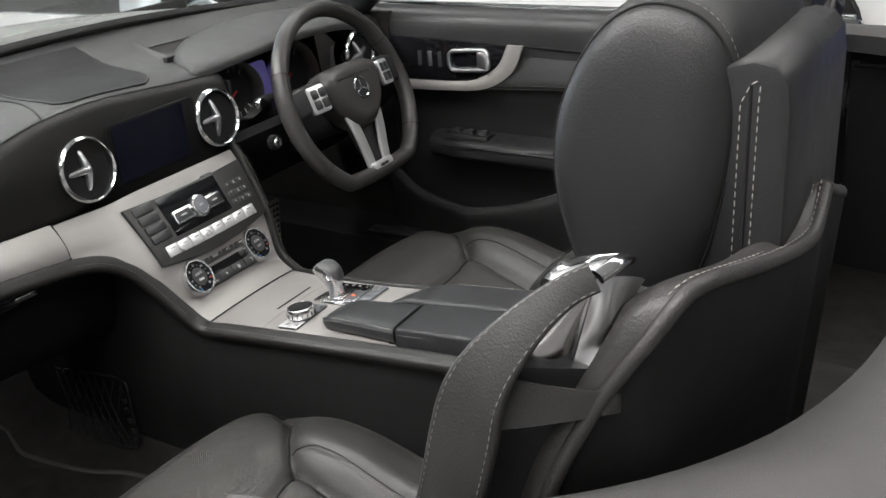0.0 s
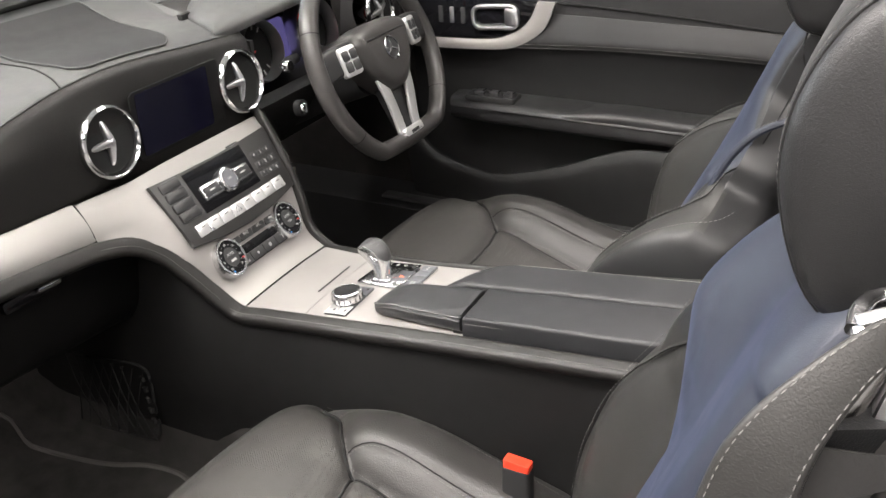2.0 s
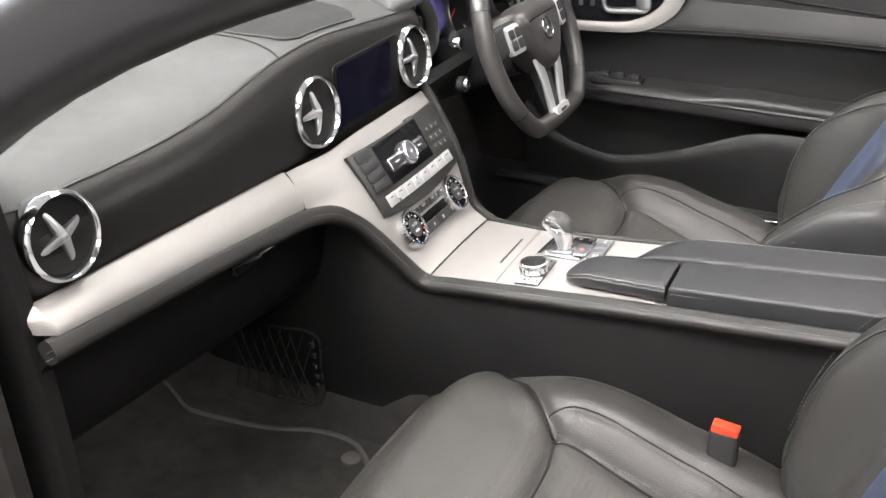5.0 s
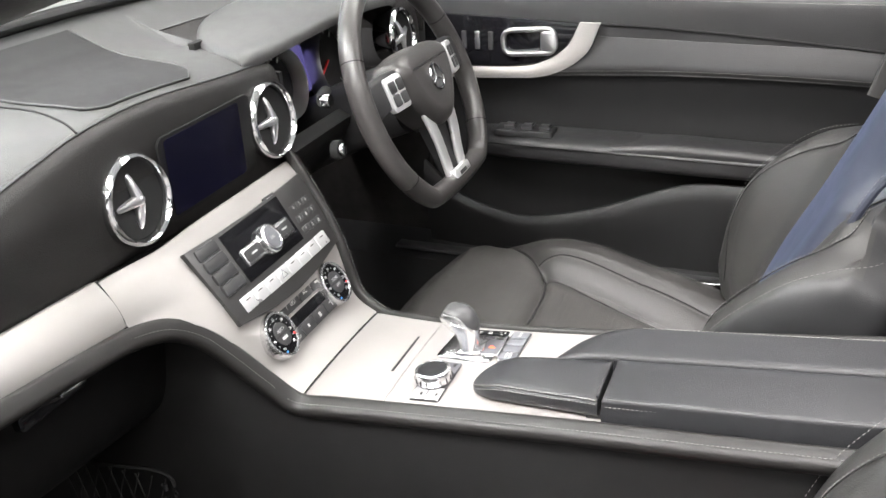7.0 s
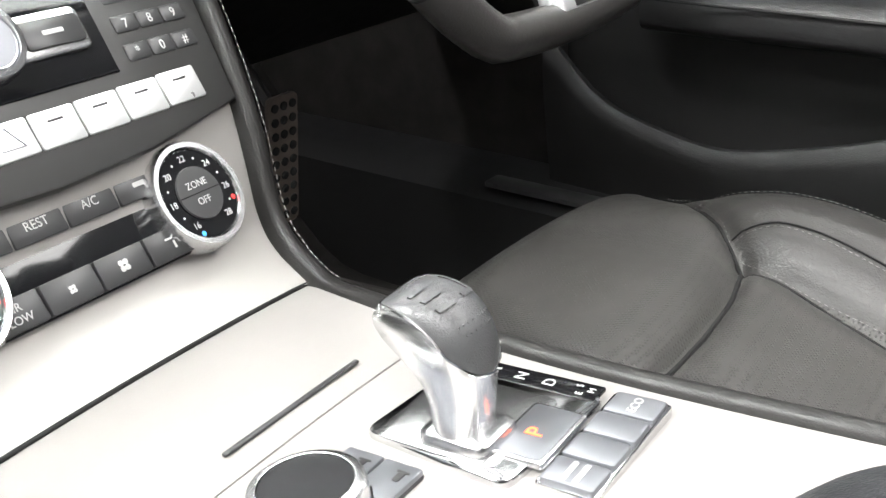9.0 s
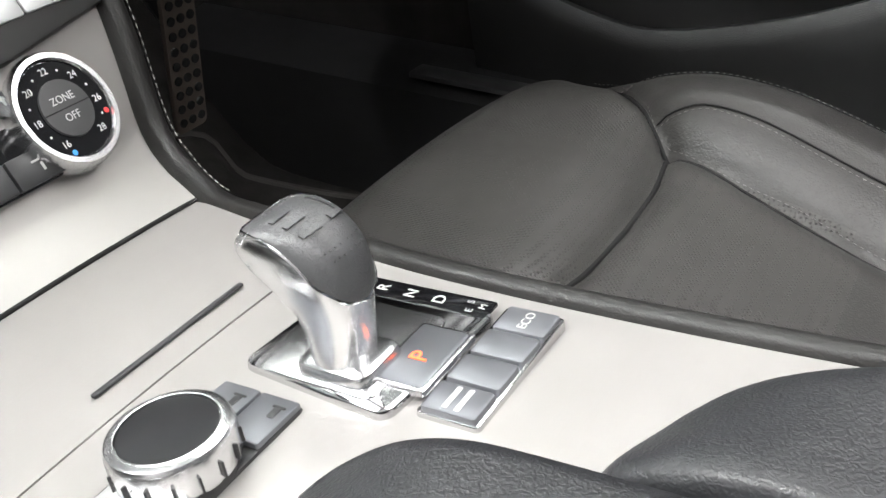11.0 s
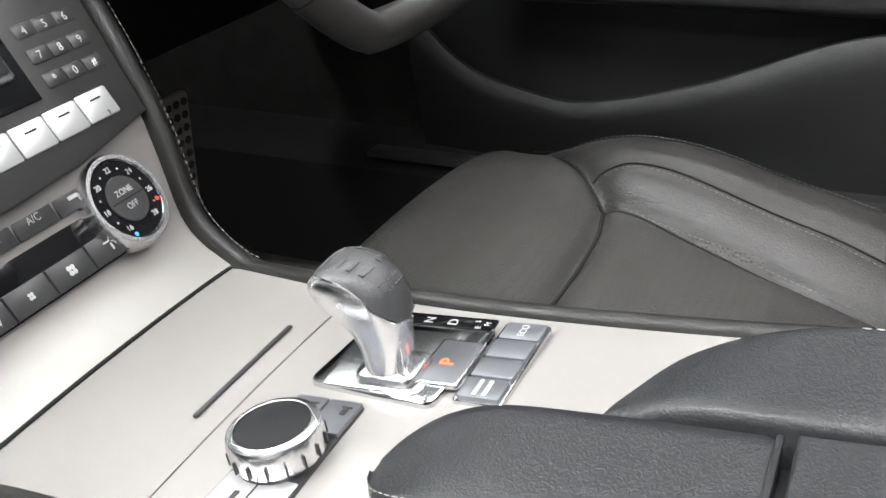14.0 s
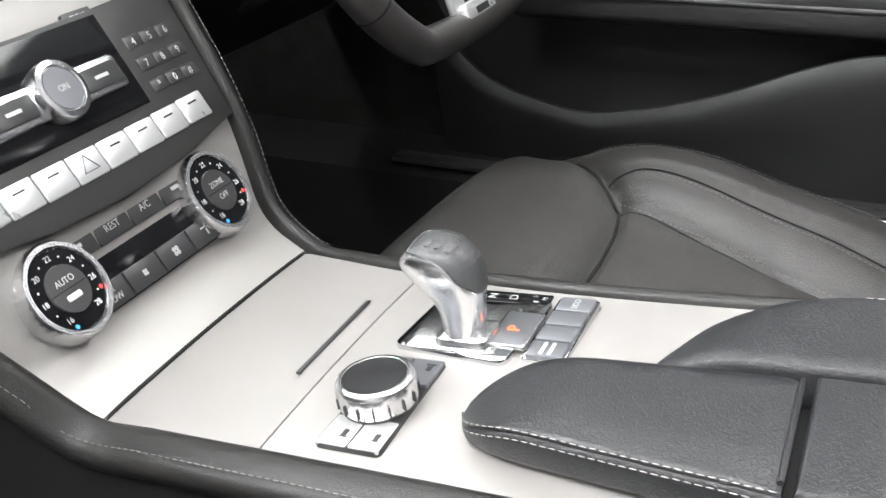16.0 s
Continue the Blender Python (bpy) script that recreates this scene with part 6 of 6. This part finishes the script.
for sgn in (-1, 1):
    spoke = curve([(sgn * 0.070, 0.024, 0.008), (sgn * 0.10, 0.026, 0.008), (sgn * 0.135, 0.026, 0.006), (sgn * 0.168, 0.020, 0.0)], 14)
    bm = sweep(spoke, round_rect(0.052, 0.018, 0.007, 3), up=(0, 0, 1))
    bm.transform(WM)
    part("side_spoke", bm, M_PLASTIC, wheel, "black spoke")
    pk = prism(round_rect(0.042, 0.052, 0.006, 3), 0, 0.010, 0.003, WM @ Matrix.Translation((sgn * 0.108, 0.020, 0.014)) @ Matrix.Rotation(radians(sgn * 12), 4, "Y"))
    pack = part("switch_pack", pk, M_SILVER, wheel, "silver switch pack")
    for k in range(4):
        part("wheel_key", rbox(0.0155, 0.0175, 0.003, 0.003, WM @ Matrix.Translation((sgn * (0.099 + 0.018 * (k % 2)), 0.010 + 0.020 * (k // 2), 0.0245 - 0.2 * 0.018 * (k % 2))) @ Matrix.Rotation(radians(sgn * 12), 4, "Y")), M_GUNMETAL, pack)
    low = curve([(sgn * 0.046, -0.020, 0.016), (sgn * 0.036, -0.070, 0.014), (sgn * 0.028, -0.110, 0.008), (sgn * 0.024, -0.146, 0.003)], 16)
    bm = sweep(low, round_rect(0.024, 0.008, 0.003, 3), up=(0, 0, 1))
    bm.transform(WM)
    part("lower_spoke", bm, M_SILVER, wheel, "silver lower spoke")
part("spoke_web", prism([(-0.034, -0.05), (0.034, -0.05), (0.020, -0.140), (-0.020, -0.140)], -0.012, 0.004, 0.003, WM), M_PLASTIC, wheel)
bd = part("badge_plate", prism(round_rect(0.062, 0.020, 0.005, 3), 0, 0.008, 0.003, WM @ Matrix.Translation((0, -0.143, 0.008))), M_SILVER, wheel, "silver badge plate")
part("badge_mark", rbox(0.026, 0.006, 0.0006, 0.001, WM @ Matrix.Translation((0, -0.143, 0.016))), M_GUNMETAL, bd)
part("column", sweep([WM @ Vector((0, 0, -0.03)), WM @ Vector((0, 0, -0.12)), WM @ Vector((0, -0.01, -0.26))], round_rect(0.10, 0.11, 0.03, 4), up=(0, 0, 1)), M_PLASTIC, wheel, "black column shroud")
stalk_tip = curve([(-0.10, 0.28, 0.785), (-0.075, 0.225, 0.795), (-0.055, 0.190, 0.800)], 8)
part("stalk", sweep(stalk_tip, circle(0.009, 12)), M_PLASTIC, wheel, "black control stalk")
part("stalk_end", lathe([(0.0095, 0), (0.0105, 0.008), (0.009, 0.012), (0.001, 0.013)], 18, Matrix.Translation((-0.053, 0.188, 0.800)) @ FACE), M_CHROME, wheel, "chrome stalk end")
ign = thing("start_button", "small silver start button on the dark panel", "button")
part("button_ring", lathe([(0.014, -0.01), (0.014, 0.002), (0.011, 0.003), (0.010, -0.002)], 24, Matrix.Translation((-0.050, 0.218, 0.719)) @ FACE), M_PLASTIC, ign)
part("button_cap", lathe([(0.0095, -0.01), (0.0095, 0.005), (0.008, 0.007), (0.001, 0.0075)], 20, Matrix.Translation((-0.050, 0.218, 0.719)) @ FACE), M_CHROME, ign)

for a in (28, 152, 215, 325):
    q = rim_point(radians(a))
    tng = (rim_point(radians(a + 1)) - rim_point(radians(a - 1))).normalized()
    bm = sweep([q - tng * 0.0008, q + tng * 0.0008], [(s, h) for s, h in circle(0.0159, 18, 1.12)])
    bm.transform(WM)
    part("rim_seam", bm, M_RUBBER, wheel)
# pedals
pedal = thing("brake_pedal", "perforated metal pedal in the dark footwell", "pedal")
pm = pose(-0.192, 0.326, 0.420, 0, -84, 0)
part("pedal_pad", rbox(0.125, 0.036, 0.006, 0.006, pm @ Matrix.Translation((0.0625, 0, 0))), M_PEDAL, pedal, "brownish perforated metal pad")
for i in range(9):
    for j in range(3):
        part("stud", lathe([(0.0040, 0), (0.0040, 0.0016), (0.003, 0.0022), (0.0005, 0.0022)], 10, pm @ Matrix.Translation((0.010 + 0.0132 * i, -0.011 + 0.011 * j, 0.0)) @ Matrix.Rotation(math.pi, 4, "X")), M_RUBBER, pedal)
part("pedal_arm", sweep([pm @ Vector((0.10, 0, 0.012)), Vector((-0.25, 0.330, 0.58)), Vector((-0.33, 0.332, 0.66))], circle(0.010, 8)), M_PLASTIC, pedal)

# floor mats
def floor_mat(cy, label):
    fm = thing("floor_mat", label, "floor mat", "floor mats")
    out = [(p.x, p.y) for p in curve([(-0.46, -0.19, 0), (-0.475, 0.10, 0), (-0.455, 0.178, 0), (-0.384, 0.165, 0), (-0.269, 0.175, 0), (-0.208, 0.188, 0), (-0.154, 0.210, 0), (-0.089, 0.216, 0), (-0.047, 0.200, 0), (-0.005, 0.150, 0), (0.03, 0.0, 0), (0.03, -0.20, 0), (-0.10, -0.24, 0), (-0.35, -0.24, 0), (-0.46, -0.19, 0)], 90)][:-1]
    rise = lambda x: 0.20 + 0.32 * smoothstep(-0.38, -0.75, x)
    bm = bmesh.new()
    top = [bm.verts.new((x, cy + y, rise(x) + 0.010)) for x, y in out]
    mid = [bm.verts.new((x * 0.5 - 0.1, cy + y * 0.5, rise(x * 0.5 - 0.1) + 0.012)) for x, y in out]
    low = [bm.verts.new((x, cy + y, rise(x) + 0.002)) for x, y in out]
    n = len(out)
    for i in range(n):
        k = (i + 1) % n
        bm.faces.new((top[i], top[k], mid[k], mid[i]))
        bm.faces.new((low[i], low[k], top[k], top[i]))
    bm.faces.new(mid)
    part("carpet_pad", bm, M_CARPET, fm, "black pile")
    part("mat_fastener", lathe([(0.016, 0.0), (0.016, 0.003), (0.012, 0.006), (0.001, 0.0065)], 20, pose(-0.052, cy + 0.174, rise(-0.05) + 0.011)), M_MAT_BIND, fm, "round fastener")
    part("mat_edge", sweep([Vector((x, cy + y, rise(x) + 0.009)) for x, y in out], circle(0.0055, 6), closed=True), M_MAT_BIND, fm, "grey bound edge")


floor_mat(-0.40, "black carpet floor mat with grey edging in the passenger footwell")
floor_mat(0.40, "black carpet floor mat with grey edging under the pedals")

# ---- doors ----
def door(side, label):
    """A door with its inner panel facing the cabin, hinged in front; built closed, for the right side (side 1) or the left (-1)."""
    dr = thing("swing_door", label, "door", "doors")

    def Y(y):
        return side * y

    def belt(u, v):
        x = -0.30 + 1.16 * u
        y = lerp_table([(0, 0.815), (0.25, 0.79), (0.45, 0.757), (0.62, 0.742), (1, 0.737)], v)
        z = lerp_table([(0, 0.860), (0.25, 0.868), (0.45, 0.860), (0.62, 0.837), (1, 0.765)], v)
        return Vector((x, Y(y), z + (0.0 if v < 0.6 else -0.02 * (u * 1.14 - 0.3) * (v - 0.6) / 0.4)))

    part("belt_roll", slab(belt, 30, 20, (0, side * 0.012, -0.008)), M_DOOR, dr, "black leather upper edge")

    def middle(u, v):
        x = -0.30 + 1.16 * u
        zt = 0.785 - 0.02 * u
        y = lerp_table([(0, 0.737), (0.5, 0.727), (0.85, 0.723), (1, 0.731)], v)
        z = zt + (lerp_table([(0, 0.690), (0.35, 0.700), (0.55, 0.711), (0.75, 0.712), (1, 0.704)], u) - zt) * v
        return Vector((x, Y(y), z))

    part("door_insert", slab(middle, 30, 14, (0, side * 0.012, 0)), M_DOOR, dr, "black leather door insert")

    part("door_seam", sweep([Vector((0.215 + 0.64 * i / 30, Y(0.7355), 0.7985 - 0.0125 * i / 30 - 0.036 * (i / 30) ** 1.6)) for i in range(31)], circle(0.0022, 6)), M_RUBBER, dr, "dark seam across the door")
    for dz in (0.844, 0.850):
        stitches([Vector((-0.25 + 1.08 * i / 40, Y(0.7425), dz - 0.008)) for i in range(41)], M_THREAD, dr, up=(0, -side, 0.3), r=0.0004)

    def recess(u, v):
        x = -0.30 + 1.16 * u
        y = 0.738 + 0.030 * smoothstep(0.0, 0.2, v)
        return Vector((x, Y(y), 0.712 - 0.44 * v))

    part("door_card", slab(recess, 30, 14, (0, side * 0.02, 0)), M_DOORLOW, dr, "black lower door card")

    def rest(u, v):
        a = math.pi * (v * 1.0)
        x = -0.02 + 0.80 * u
        drop = lerp_table([(0, 0.012), (0.2, 0.0), (0.6, 0.0), (0.8, -0.008), (1, -0.015)], u)
        wide = lerp_table([(0, 0.05), (0.15, 0.078), (0.8, 0.082), (1, 0.082)], u)
        y = 0.753 - wide * math.sin(a) ** 0.55
        z = 0.571 + 0.027 * sp(math.cos(a), 0.6) - drop * 0.5 - 0.006 * u
        return Vector((x, Y(y), z))

    part("door_armrest", grid(rest, 40, 20), M_DOOR, dr, "black leather door armrest", angle=70)

    def pocket(u, v):
        x = -0.12 + 0.94 * u
        zt = lerp_table([(-0.12, 0.53), (-0.05, 0.467), (0.04, 0.438), (0.10, 0.433), (0.23, 0.465), (0.385, 0.525), (0.50, 0.532), (0.70, 0.532)], x)
        y = lerp_table([(0, 0.684), (0.08, 0.676), (0.3, 0.680), (1, 0.71)], v)
        return Vector((x, Y(y), zt + (0.30 - zt) * v))

    part("door_pocket", slab(pocket, 50, 16, (0, side * 0.008, 0)), M_DOORLOW, dr, "black door pocket")
    # metal inlay round the handle

    def inlay(u, v):
        p = curve([(-0.12, 0, 0.690), (0.04, 0, 0.695), (0.125, 0, 0.705), (0.190, 0, 0.745), (0.217, 0, 0.803)], 40)[round(u * 39)]
        q = curve([(-0.12, 0, 0.712), (0.04, 0, 0.716), (0.10, 0, 0.724), (0.155, 0, 0.757), (0.180, 0, 0.803)], 40)[round(u * 39)]
        r = p.lerp(q, v)
        return Vector((r.x, Y(0.721 - 0.003 * math.sin(math.pi * v)), r.z))

    part("metal_inlay", slab(inlay, 40, 6, (0, side * 0.006, 0)), M_TRIM, dr, "pale brushed aluminium inlay")
    back = [(-0.12, 0.714), (0.04, 0.718), (0.10, 0.726), (0.155, 0.759), (0.180, 0.801), (0.04, 0.808), (-0.12, 0.812)]
    dm = Matrix(((1, 0, 0, 0), (0, 0, -side, Y(0.724)), (0, 1, 0, 0), (0, 0, 0, 1)))
    part("handle_bay", prism(back, -0.004, 0.003, 0.001, dm), M_GLOSS, dr, "glossy black handle bay")
    ring = [Vector((p[0], p[1], 0)) for p in round_rect(0.098, 0.044, 0.016, 5)]
    bm = sweep(ring, round_rect(0.009, 0.012, 0.003, 2), closed=True)
    bm.transform(dm @ Matrix.Translation((0.087, 0.766, 0.007)) @ Matrix.Rotation(radians(4), 4, "Z"))
    part("handle_frame", bm, M_SATIN, dr, "satin silver handle surround")
    part("handle_lever", prism(round_rect(0.030, 0.038, 0.008, 3), 0, 0.010, 0.004, dm @ Matrix.Translation((0.124, 0.769, 0.004))), M_SATIN, dr, "silver door lever")
    for k in range(3):
        part("memory_key", rbox(0.010, 0.034, 0.004, 0.002, dm @ Matrix.Translation((0.012 - 0.026 * k, 0.764, 0.002))), M_GUNMETAL if k != 1 else M_SATIN, dr, "small seat key")
    sp_ = part("switch_panel", rbox(0.115, 0.045, 0.012, 0.006, pose(0.080, Y(0.712), 0.592)), M_PLASTIC, dr, "black window switch panel")
    for k in range(3):
        part("window_switch", rbox(0.022, 0.024, 0.006, 0.003, pose(0.052 + 0.034 * k, Y(0.711), 0.604)), M_GUNMETAL, sp_, "window switch")
        part("switch_tip", rbox(0.003, 0.016, 0.002, 0.001, pose(0.061 + 0.034 * k, Y(0.711), 0.610)), M_CHROME, sp_)
    for dz in (0.004, 0.011):
        crease = [Vector((-0.27 + 1.10 * i / 60, Y(0.7225 if dz < 0.01 else 0.7222), dz + lerp_table([(0, 0.690), (0.35, 0.700), (0.55, 0.711), (0.75, 0.712), (1, 0.704)], 0.03 + 0.95 * i / 60))) for i in range(61)]
        stitches(crease, M_THREAD, dr, up=(0, -side, 0), r=0.0005)
    ledge = curve([(0.25, 0.712, 0.578), (0.31, 0.712, 0.584), (0.36, 0.712, 0.588), (0.55, 0.713, 0.583), (0.80, 0.714, 0.574)], 30)
    part("armrest_pad", sweep([Vector((q.x, Y(q.y), q.z)) for q in ledge], round_rect(0.078, 0.026, 0.011, 5)), M_DOOR, dr, "raised leather elbow pad", angle=60)
    part("armrest_groove", sweep([Vector((0.0 + 0.78 * i / 30, Y(0.6715 - 0.002 * math.sin(3.1 * i / 30)), 0.583 - 0.008 * i / 30)) for i in range(31)], circle(0.0016, 6)), M_RUBBER, dr)
    part("outer_skin", slab(lambda u, v: Vector((-0.40 + 1.26 * u, Y(0.825 + 0.075 * math.sin(math.pi * (0.1 + 0.75 * v))), 0.855 - 0.52 * v)), 20, 20, (0, -side * 0.012, 0)), M_WHITE_PAINT, dr, "white painted outer skin")
    part("window_trim", rbox(1.24, 0.014, 0.012, 0.004, pose(0.23, Y(0.828), 0.857)), M_CHROME, dr, "chrome strip along the window line")
    part("lock_pin", lathe([(0.009, 0), (0.009, 0.004), (0.0055, 0.005), (0.0055, 0.022), (0.0045, 0.024), (0.0005, 0.0245)], 16, pose(0.74, Y(0.785), 0.866)), M_PLASTIC, dr, "black lock pin")
    return dr


door(1, "closed car door with black leather lining and aluminium inlay")
left = door(-1, "wide open car door with black leather lining")
HINGE = Vector((-0.38, -0.80, 0))
left.matrix_world = Matrix.Translation(HINGE) @ Matrix.Rotation(radians(-66), 4, "Z") @ Matrix.Translation(-HINGE)
